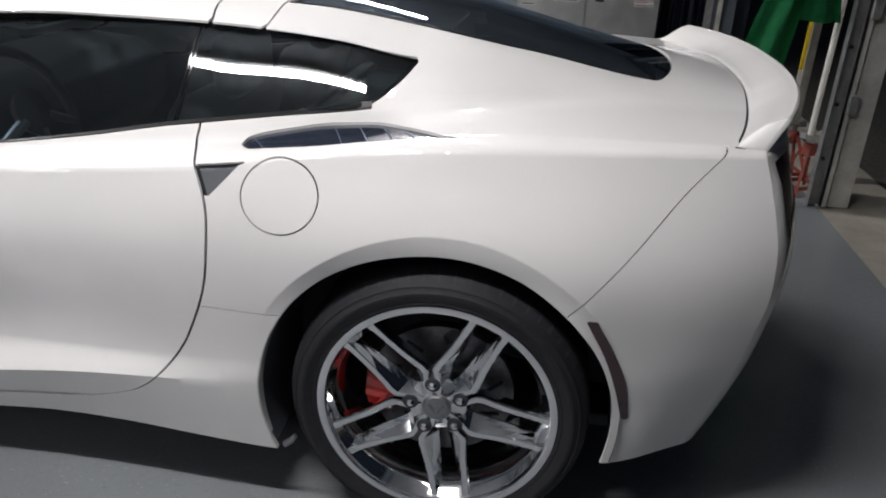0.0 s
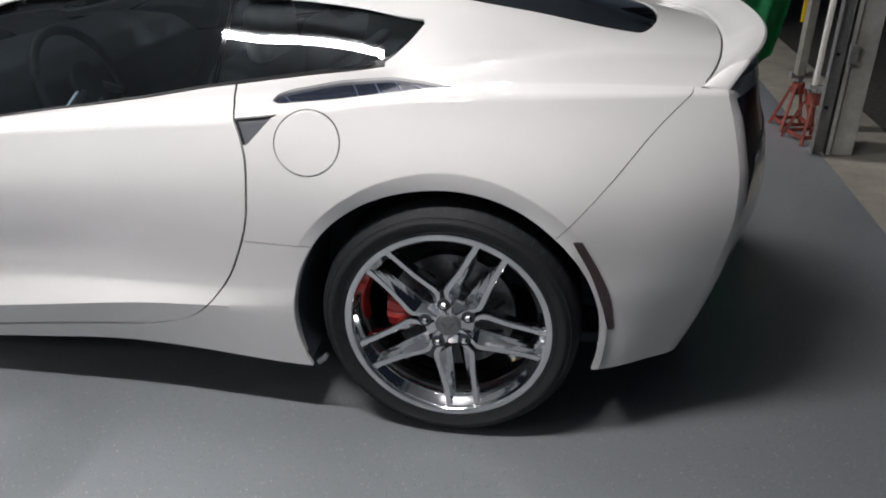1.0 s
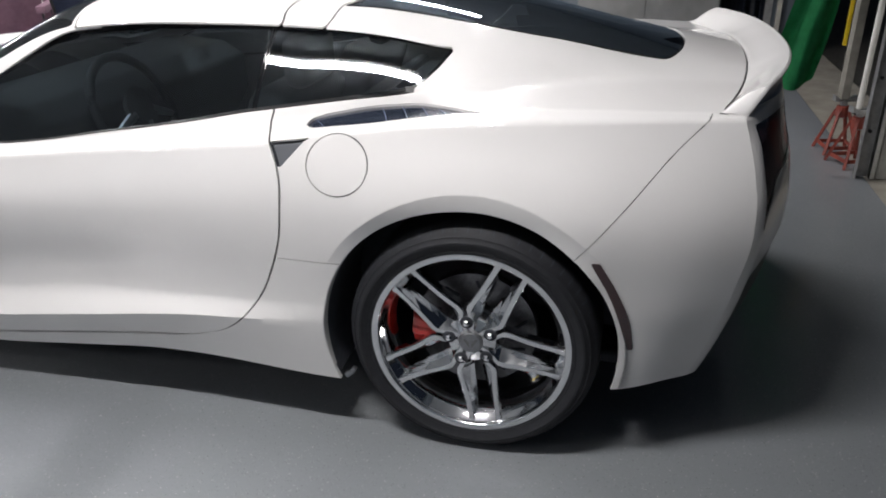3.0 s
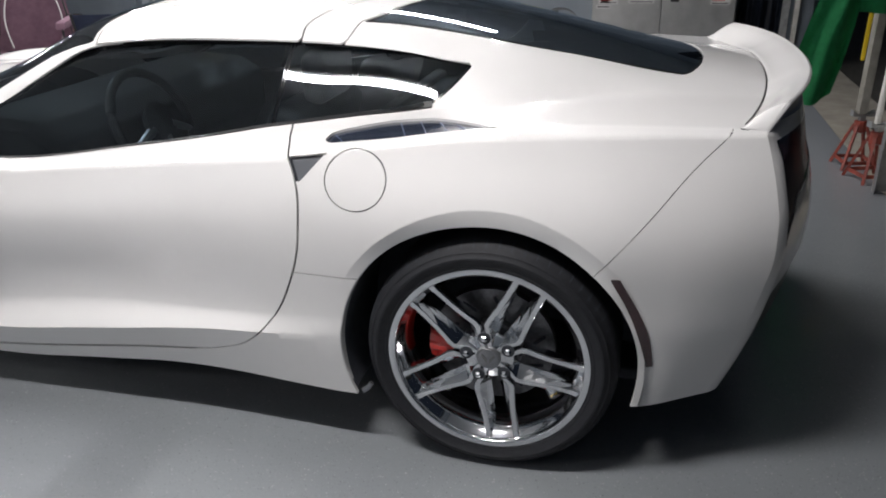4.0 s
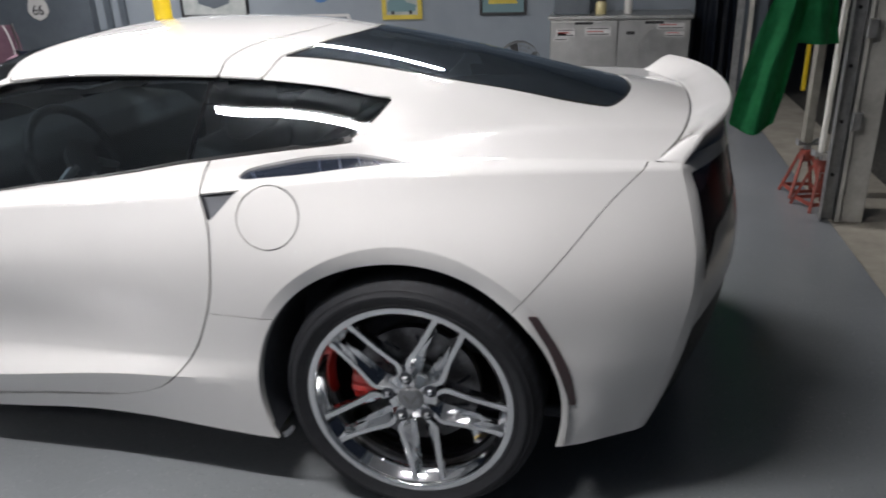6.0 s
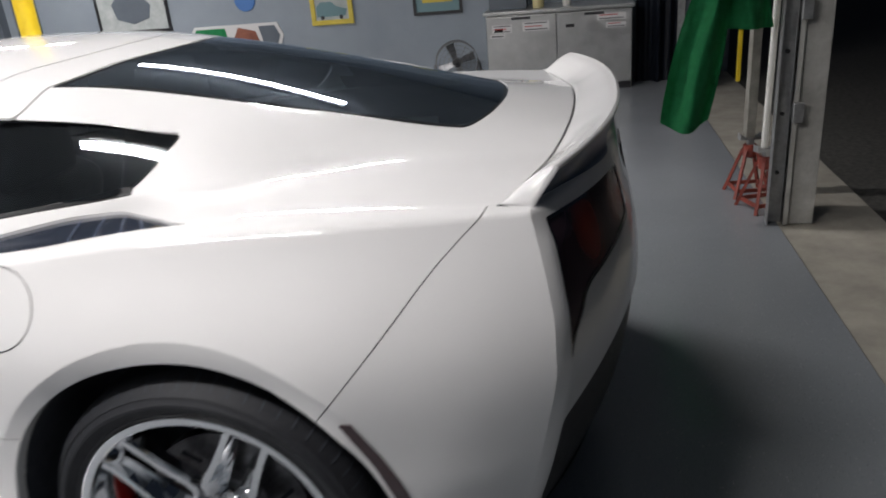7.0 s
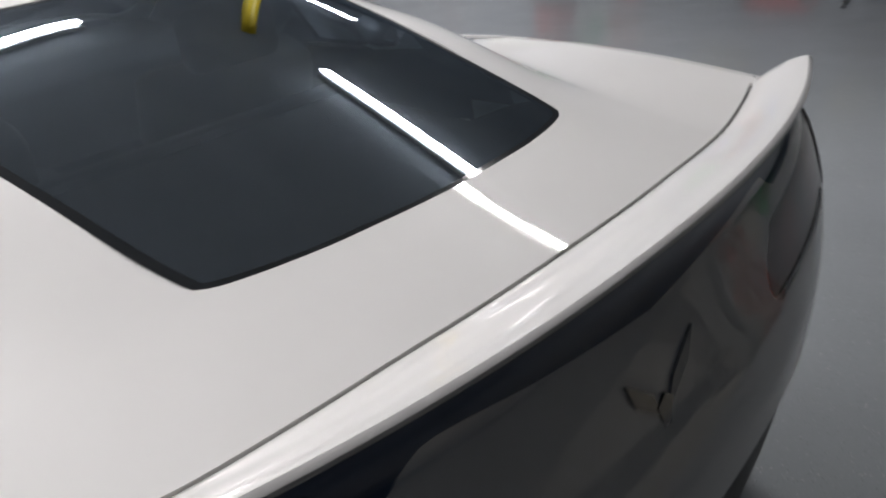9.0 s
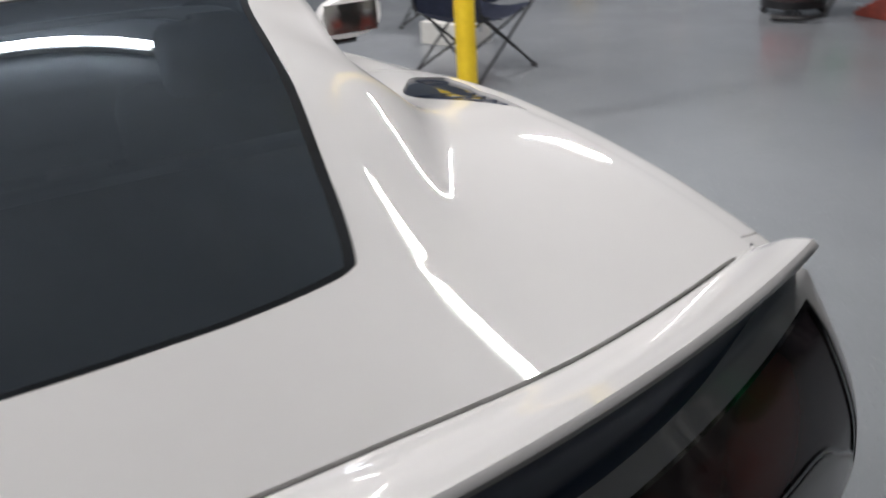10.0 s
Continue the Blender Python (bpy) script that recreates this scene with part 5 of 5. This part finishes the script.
sticker(0.42, 0.635, 0.26, 0.06, -0.001, 2, parent=fridge)
sticker(0.50, 0.565, 0.18, 0.05, -0.001, 2, parent=fridge)


def jar(x, y, r, h, body_mat, lid_mat, label, lid):
    j = thing("jar", label, "jar", (x, y, 0.770))
    part("body", lathe([(r * 0.92, 0.0), (r, 0.01), (r, h * 0.78), (r * 0.8, h * 0.9), (r * 0.8, h)], "z", 24), body_mat, j, "", True)
    part("lid", lathe([(r * lid, h + 0.0005), (r * lid, h + 0.03), (r * lid * 0.9, h + 0.036)], "z", 24), lid_mat, j, "", True)


jar(0.27, 5.58, 0.055, 0.13, varied(material("pale_wax", (0.62, 0.55, 0.30), 0.4), (0.55, 0.48, 0.24), (0.68, 0.60, 0.34), 14, 3), STEELBLACK, "cream jar with a dark lid on the steel worktop", 0.95)
jar(0.54, 5.60, 0.04, 0.20, WHITEPLASTIC, WHITEPLASTIC, "white plastic bottle on the steel worktop", 0.5)
carton = thing("grey_box", "blue-grey storage box on the steel worktop", "box", (-0.02, 5.66, 0.770))
part("carton", box((-0.18, -0.12, 0.0), (0.18, 0.12, 0.22), 0.006), DARKPANEL, carton)
part("lid", box((-0.19, -0.13, 0.222), (0.19, 0.13, 0.25), 0.006), POSTERGREY, carton)
hose = thing("hose", "teal hose hanging beside the worktop", "hose", (-0.20, 5.68, 0.770))
part("hose", rod([(0.02, -0.05, 0.012), (0.0, 0.0, 0.03), (-0.005, 0.05, 0.12), (0.02, 0.20, 0.30), (0.05, 0.355, 0.42)], 0.011, 8), POSTERTEAL, hose, "", True)

drape = thing("plastic_sheet", "dark blue plastic sheet hanging in creases beside the fridge", "plastic sheet", (1.38, 5.65, 0))
bm = bmesh.new()
cols = []
for i in range(41):
    u = i / 40
    cols.append([bm.verts.new((-0.19 + 0.42 * u, 0.05 * math.sin(9 * u + 2 * v) + 0.03 * math.sin(23 * u), 2.2 * v)) for v in [k / 20 for k in range(21)]])
for a, b in zip(cols, cols[1:]):
    for j in range(20):
        bm.faces.new((a[j], b[j], b[j + 1], a[j + 1]))
bmesh.ops.solidify(bm, geom=bm.faces[:], thickness=0.003)
part("sheet", bm, varied(material("dark_blue_film", (0.014, 0.018, 0.028), 0.35), (0.010, 0.013, 0.021), (0.020, 0.026, 0.040), 5, 5), drape, "", True)


def picture(name, x0, x1, z0, z1, border, ground, label, wide=0.03):
    p = thing(name, label, "picture", ((x0 + x1) / 2, WALL_Y, (z0 + z1) / 2))
    w, h = (x1 - x0) / 2, (z1 - z0) / 2
    for a, b in (((-w, -h), (w, -h + wide)), ((-w, h - wide), (w, h)), ((-w, -h + wide), (-w + wide, h - wide)), ((w - wide, -h + wide), (w, h - wide))):
        part("border", box((a[0], -0.025, a[1]), (b[0], -0.001, b[1]), 0.002), border, p)
    part("print", box((-w + wide, -0.012, -h + wide), (w - wide, -0.001, h - wide)), ground, p)
    return p, w, h


p, w, h = picture("yellow_poster", -2.19, -1.72, 0.71, 1.08, POSTERYELLOW, POSTERGREY, "yellow-bordered poster of an old car", 0.05)
part("shape", prism([(-0.17, -0.10), (0.15, -0.10), (0.17, -0.03), (0.06, 0.0), (0.0, 0.05), (-0.12, 0.05), (-0.17, 0.0)], -0.016, -0.0125), POSTERTEAL, p)
for x in (-0.11, 0.10):
    part("shape", lathe([(0.0, -0.018), (0.022, -0.018), (0.022, -0.0165)], "y", 16, (x, 0, -0.11)), INK, p)
p, w, h = picture("framed_picture", -1.06, -0.54, 0.74, 1.10, STEELBLACK, POSTERTEAL, "dark framed picture of a yellow car", 0.03)
part("shape", prism([(-0.16, -0.06), (0.16, -0.06), (0.14, 0.02), (0.05, 0.07), (-0.08, 0.07), (-0.16, 0.0)], -0.016, -0.0125), POSTERYELLOW, p)
p, w, h = picture("framed_picture", -4.74, -3.85, 0.77, 1.48, STEELBLACK, POSTERGREY, "black framed picture of a dark engine", 0.03)
part("shape", prism([(-0.20, -0.20), (0.0, -0.26), (0.20, -0.20), (0.24, -0.06), (0.10, 0.08), (-0.10, 0.10), (-0.24, -0.04)], -0.016, -0.0125), DARKPANEL, p)
disc_sign = thing("round_sign", "round blue sign on the wall", "sign", (-2.93, WALL_Y, 1.03))
part("plate", lathe([(0.0, -0.012), (0.115, -0.012), (0.12, -0.008), (0.12, -0.001)], "y", 36), POSTERBLUE, disc_sign)
shield = thing("road_sign", "white shield-shaped road sign numbered 66 on the dark panel", "sign", (-6.66, 5.92, 0.90))
part("plate", prism([(0.0, -0.13), (0.10, -0.09), (0.15, -0.02), (0.14, 0.06), (0.11, 0.12), (0.12, 0.17), (0.06, 0.19), (0.0, 0.175), (-0.06, 0.19), (-0.12, 0.17), (-0.11, 0.12), (-0.14, 0.06), (-0.15, -0.02), (-0.10, -0.09)], -0.010, -0.001), PAPER, shield)
fc = bpy.data.curves.new("number", "FONT")
fc.body, fc.size, fc.align_x, fc.align_y, fc.extrude = "66", 0.17, "CENTER", "CENTER", 0.002
number = new("number", fc)
fc.materials.append(INK)
number.parent = shield
number.matrix_basis = pose(0, -0.0135, -0.01, 90, 0, 0)
structure("door_1", box((-7.8, 5.925, 0.0), (-5.92, 6.045, 2.3), 0.004), DARKPANEL, "dark slate storage door panel on the far wall", "door")
for k, x in enumerate((-5.74, -5.53)):
    structure("trim_%d" % (k + 1), box((x - 0.04, 6.0, 0), (x + 0.04, 6.045, 2.5), 0.003), DARKPANEL, "dark vertical batten on the wall", "trim")


def bent(points, r, mat, parent, name="tube", label="", sides=8):
    return part(name, rod(points, r, sides), mat, parent, label, True)


fan = thing("drum_fan", "grey steel floor fan with a wire guard", "fan", (-0.55, 5.52, 0), 12)
fan.matrix_world = fan.matrix_world @ Matrix.Scale(0.84, 4)
part("drum", lathe([(0.25, -0.08), (0.255, -0.08), (0.255, 0.10), (0.25, 0.10)], "y", 40, (0, 0, 0.36), close=True), MESHGREY, fan, "", True)
for q in (0.06, 0.11, 0.16, 0.21, 0.248):
    part("guard_ring", rod([(q * math.cos(t), -0.09, 0.36 + q * math.sin(t)) for t in [2 * math.pi * k / 32 for k in range(32)]], 0.003, 5, closed=True), MESHGREY, fan)
for k in range(12):
    t = math.pi * k / 6
    part("guard_wire", rod([(0.02 * math.cos(t), -0.094, 0.36 + 0.02 * math.sin(t)), (0.25 * math.cos(t), -0.082, 0.36 + 0.25 * math.sin(t))], 0.0025, 5), MESHGREY, fan)
for k in range(4):
    t = math.pi / 2 * k + 0.4
    bm = prism([(0.03, -0.03), (0.22, -0.07), (0.23, 0.04), (0.03, 0.03)], -0.004, 0.004)
    part("blade", bm, DULL, fan).matrix_basis = pose(0, 0.01, 0.36) @ pose(0, 0, 0, 0, -math.degrees(t), 0) @ pose(0, 0, 0, 24, 0, 0)
part("motor", lathe([(0.0, -0.05), (0.05, -0.04), (0.055, 0.06), (0.0, 0.07)], "y", 20, (0, 0, 0.36)), STEELBLACK, fan, "", True)
for a in (-1, 1):
    bent([(0.27 * a, -0.16, 0.012), (0.29 * a, 0.0, 0.012), (0.27 * a, 0.16, 0.012)], 0.012, STEELBLACK, fan, "foot")
    bent([(0.285 * a, 0.0, 0.02), (0.29 * a, 0.0, 0.20), (0.262 * a, 0.0, 0.36)], 0.011, MESHGREY, fan, "bracket")

trolley = thing("trolley_jack", "low red trolley jack on the floor by the wall", "jack", (-1.38, 5.78, 0), 8)
part("frame_side", prism([(-0.30, 0.03), (0.26, 0.03), (0.30, 0.07), (0.22, 0.15), (-0.22, 0.12), (-0.30, 0.08)], -0.11, -0.095), RED, trolley)
part("frame_side", prism([(-0.30, 0.03), (0.26, 0.03), (0.30, 0.07), (0.22, 0.15), (-0.22, 0.12), (-0.30, 0.08)], 0.095, 0.11), RED, trolley)
part("lift_arm", prism([(-0.26, 0.10), (0.10, 0.09), (0.10, 0.14), (-0.24, 0.15)], -0.05, 0.05, bevel=0.006), RED, trolley)
part("saddle", lathe([(0.0, 0.175), (0.045, 0.175), (0.05, 0.16), (0.03, 0.15), (0.0, 0.15)], "z", 20, (-0.24, 0, 0)), STEELBLACK, trolley)
for x in (-0.26, 0.24):
    for y in (-0.13, 0.13):
        part("wheel", lathe([(0.0, -0.02), (0.035, -0.02), (0.04, -0.012), (0.04, 0.012), (0.035, 0.02), (0.0, 0.02)], "y", 20, (x, y, 0.04)), STEELBLACK, trolley)
bent([(0.20, 0, 0.13), (0.32, 0.0, 0.17), (0.46, 0.02, 0.19)], 0.014, GALV, trolley, "handle")

ramp_thing = thing("car_ramp", "small orange-red car ramp on the floor by the wall", "ramp", (-2.72, 5.72, 0), -5)
part("ramp", prism([(-0.22, 0.0), (0.22, 0.0), (0.22, 0.10), (0.06, 0.15), (-0.02, 0.15), (-0.22, 0.03)], -0.12, 0.12, bevel=0.006), ORANGE, ramp_thing)
for k in range(4):
    part("tread", box((-0.20 + 0.055 * k, -0.10, 0.045 + 0.032 * k), (-0.185 + 0.055 * k, 0.10, 0.060 + 0.032 * k)), ORANGE, ramp_thing)

vac = thing("shop_vacuum", "red and black drum vacuum on casters", "vacuum", (-3.35, 5.40, 0), 20)
part("base", lathe([(0.20, 0.05), (0.25, 0.06), (0.25, 0.12), (0.20, 0.14)], "z", 28), STEELBLACK, vac, "", True)
part("drum", lathe([(0.19, 0.14), (0.20, 0.16), (0.205, 0.40), (0.19, 0.42)], "z", 32), RED, vac, "", True)
part("head", lathe([(0.205, 0.42), (0.21, 0.46), (0.18, 0.54), (0.10, 0.60), (0.0, 0.61)], "z", 32), STEELBLACK, vac, "", True)
for k in range(4):
    t = math.pi / 2 * k + 0.5
    part("caster", lathe([(0.0, -0.012), (0.026, -0.012), (0.026, 0.012), (0.0, 0.012)], "y", 14, (0.22 * math.cos(t), 0.22 * math.sin(t), 0.026)), STEELBLACK, vac)
bent([(0.18, -0.05, 0.45), (0.32, -0.12, 0.42), (0.38, -0.18, 0.22), (0.34, -0.26, 0.05), (0.22, -0.38, 0.03), (0.0, -0.42, 0.03)], 0.022, STEELBLACK, vac, "hose")

cable = thing("cable", "black cable lying in a loop on the floor", "cable", (0.05, 5.0, 0))
pts = [(-0.45, 0.20, 0.007), (-0.2, 0.10, 0.007), (0.0, -0.05, 0.007), (0.16, -0.14, 0.007), (0.34, -0.20, 0.007), (0.44, -0.14, 0.007), (0.40, -0.05, 0.007), (0.25, -0.02, 0.007), (0.05, 0.02, 0.009), (-0.1, 0.12, 0.007)]
fine = []
for i in range(len(pts) - 1):
    a, b, c, d = (Vector(pts[max(i - 1, 0)]), Vector(pts[i]), Vector(pts[i + 1]), Vector(pts[min(i + 2, len(pts) - 1)]))
    for k in range(6):
        t = k / 6
        fine.append(tuple(0.5 * ((2 * b) + (c - a) * t + (2 * a - 5 * b + 4 * c - d) * t * t + (-a + 3 * b - 3 * c + d) * t ** 3)))
bent(fine, 0.007, STEELBLACK, cable, "cord")

# ---- the far side of the garage ----
pole = thing("yellow_post", "tall yellow painted steel post standing on the floor", "post", (-2.29, 1.84, 0))
part("shaft", rod([(0, 0, 0.0), (0, 0, CEILING - 0.003)], 0.052, 28), YELLOW, pole, "", True)
part("base_plate", box((-0.11, -0.11, 0.0), (0.11, 0.11, 0.014), 0.003), YELLOW, pole)


def camp_chair(name, at, turn, cloth, label, piping, height, wide=0.58):
    c = thing(name, label, "chair", at, turn, "folding chairs")
    w = wide / 2
    seat_z = 0.44
    # sagging canvas seat and back
    for nm, rows_ in (("seat", [(v, -0.26 + 0.52 * v, seat_z - 0.05 * math.sin(math.pi * v) - 0.02 * v) for v in [k / 10 for k in range(11)]]),
                      ("backrest", [(v, 0.24 + 0.13 * v, seat_z - 0.03 + (height - seat_z + 0.03) * v) for v in [k / 10 for k in range(11)]])):
        bm = bmesh.new()
        g = []
        for v, y, z in rows_:
            g.append([bm.verts.new((w * (2 * u - 1) * (1.0 if nm == "seat" else 1.02 - (0.16 * v + 0.10 * max(0.0, v - 0.8) / 0.2 if piping else 0.0)), y + (0.05 * math.sin(math.pi * u) if nm == "backrest" else 0), z - (0.05 * math.sin(math.pi * u) if nm == "seat" else 0))) for u in [k / 12 for k in range(13)]])
        for a, b in zip(g, g[1:]):
            for j in range(12):
                bm.faces.new((a[j], a[j + 1], b[j + 1], b[j]))
        bmesh.ops.solidify(bm, geom=bm.faces[:], thickness=0.02 if piping else 0.006)
        ob = part(nm, bm, cloth, c, "", True)
        if piping and nm == "backrest":
            for u in (-0.62, 0.62):
                part("piping", rod([(u * w * (1.0 + 0.25 * math.sin(3 * v) - 0.16 * v), 0.215 + 0.13 * v + 0.05 * math.sin(math.pi * (u + 1) / 2), seat_z + (height - seat_z) * v) for v in [k / 10 for k in range(11)]], 0.006, 6), PIPING, ob, "pale piping", True)
    for sg in (-1, 1):
        bent([(w * sg, 0.25, seat_z - 0.05), (w * (0.76 if piping else 1.03) * sg, 0.38, height + 0.01)], 0.010, STEELBLACK, c, "back_tube")
        bent([(w * sg, -0.28, 0.012), (w * sg, 0.26, seat_z)], 0.009, STEELBLACK, c, "leg")
        bent([(w * sg, 0.30, 0.012), (w * sg, -0.26, seat_z)], 0.009, STEELBLACK, c, "leg")
        bent([(w * sg, -0.26, seat_z - 0.01), (w * 1.02 * sg, -0.27, seat_z + 0.19)], 0.009, STEELBLACK, c, "arm_tube")
        part("armrest", box((w * sg - 0.04, -0.30, seat_z + 0.19), (w * sg + 0.04, 0.33, seat_z + 0.215 if not piping else seat_z + 0.25), 0.012), cloth, c, "", True)
        for y in (-0.28, 0.30):
            part("foot", lathe([(0.014, 0.0), (0.020, 0.004), (0.012, 0.03)], "z", 10, (w * sg, y, 0.0)), STEELBLACK, c)
    for y in (-0.28, 0.30):
        bent([(-w, y, 0.02), (w, -y * 0.2 + y * 0.8, seat_z - 0.03)], 0.008, STEELBLACK, c, "cross_tube")
        bent([(w, y, 0.02), (-w, -y * 0.2 + y * 0.8, seat_z - 0.03)], 0.008, STEELBLACK, c, "cross_tube")
    return c


camp_chair("camp_chair", (-3.45, 2.50, 0), 200, NAVYCLOTH, "navy canvas folding camp chair on black legs", False, 0.86)
camp_chair("camp_chair", (-4.95, 3.05, 0), 30, PURPLE, "padded dusty purple folding chair with pale piping", True, 0.92, 0.66)
blue = thing("blue_bin", "dark blue plastic storage bin on the floor", "bin", (-5.9, 3.7, 0))
part("bin", box((-0.30, -0.22, 0.0), (0.30, 0.22, 0.42), 0.03), NAVYCLOTH, blue, "", True)
part("lid", box((-0.32, -0.24, 0.422), (0.32, 0.24, 0.46), 0.012), NAVYCLOTH, blue, "", True)
tool = thing("tool_case", "yellow and black tool case on a shelf by the wall", "tool case", (-6.6, 5.65, 0.22))
part("case", box((-0.16, -0.10, 0.0), (0.16, 0.10, 0.18), 0.03), YELLOW, tool, "", True)
part("band", box((-0.165, -0.105, 0.06), (0.165, 0.105, 0.10), 0.004), STEELBLACK, tool)
part("handle", rod([(-0.07, 0, 0.175), (-0.06, 0, 0.22), (0.06, 0, 0.22), (0.07, 0, 0.175)], 0.012, 8), STEELBLACK, tool, "", True)
crate = thing("dark_crate", "dark wooden crate on the floor by the wall", "crate", (-6.6, 5.65, 0))
part("crate", box((-0.35, -0.2, 0.0), (0.35, 0.2, 0.219), 0.006), DARKPANEL, crate)
rack = thing("wire_rack", "white wire rack standing by the wall", "rack", (-5.15, 5.75, 0))
for z in (0.25, 0.55, 0.66):
    part("shelf_wire", rod([(-0.3, -0.12, z), (0.3, -0.12, z), (0.3, 0.12, z), (-0.3, 0.12, z)], 0.006, 6, closed=True), WHITEPLASTIC, rack)
for x in (-0.3, 0.3):
    for y in (-0.12, 0.12):
        part("upright", rod([(x, y, 0.0), (x, y, 0.66)], 0.006, 6), WHITEPLASTIC, rack)

carton_white = thing("white_box", "white cardboard box on the floor behind the camp chair", "box", (-4.3, 2.78, 0), 25)
part("carton", box((-0.24, -0.15, 0.0), (0.24, 0.15, 0.17), 0.004), WHITEPLASTIC, carton_white)
part("tape", box((-0.241, -0.02, 0.10), (0.241, 0.02, 0.1715)), POSTERGREY, carton_white)
BROWNPRINT = varied(material("brown_print", (0.22, 0.07, 0.04), 0.6), (0.16, 0.05, 0.03), (0.28, 0.10, 0.06), 14, 4)
# painted tin sign with a ragged outline
tin = thing("tin_sign", "ragged painted tin sign in green, brown and cream", "sign", (-3.10, WALL_Y, 0.34))
part("plate", prism([(-0.56, 0.34), (-0.55, 0.20), (-0.42, 0.10), (-0.30, 0.03), (-0.14, 0.045), (-0.02, 0.0), (0.12, 0.05), (0.24, 0.04), (0.36, 0.13), (0.50, 0.16), (0.56, 0.30), (0.50, 0.44), (-0.48, 0.44)], -0.012, -0.001), PAPER, tin)
part("painted_area", prism([(-0.52, 0.33), (-0.50, 0.21), (-0.38, 0.13), (-0.28, 0.07), (-0.14, 0.085), (-0.08, 0.20), (-0.12, 0.41), (-0.46, 0.41)], -0.016, -0.0125), TOWEL, tin)
part("painted_area", prism([(-0.07, 0.07), (-0.01, 0.04), (0.11, 0.09), (0.22, 0.08), (0.30, 0.16), (0.24, 0.36), (0.04, 0.41), (-0.06, 0.24)], -0.016, -0.0125), BROWNPRINT, tin)
part("painted_area", prism([(0.33, 0.17), (0.47, 0.19), (0.52, 0.30), (0.47, 0.41), (0.28, 0.41)], -0.016, -0.0125), DARKPANEL, tin)
# small red-lettered notice beside the wire rack; its words are too small to read
notice = thing("notice", "small dark notice with a red panel on the wall", "sign", (-5.38, WALL_Y, 0.56))
part("board", box((-0.15, -0.010, 0.0), (0.15, -0.001, 0.12), 0.002), STEELBLACK, notice)
part("panel", box((-0.12, -0.013, 0.02), (0.12, -0.0105, 0.10)), REDINK, notice)
part("print_bar", box((-0.09, -0.015, 0.045), (0.09, -0.0135, 0.075)), PAPER, notice)
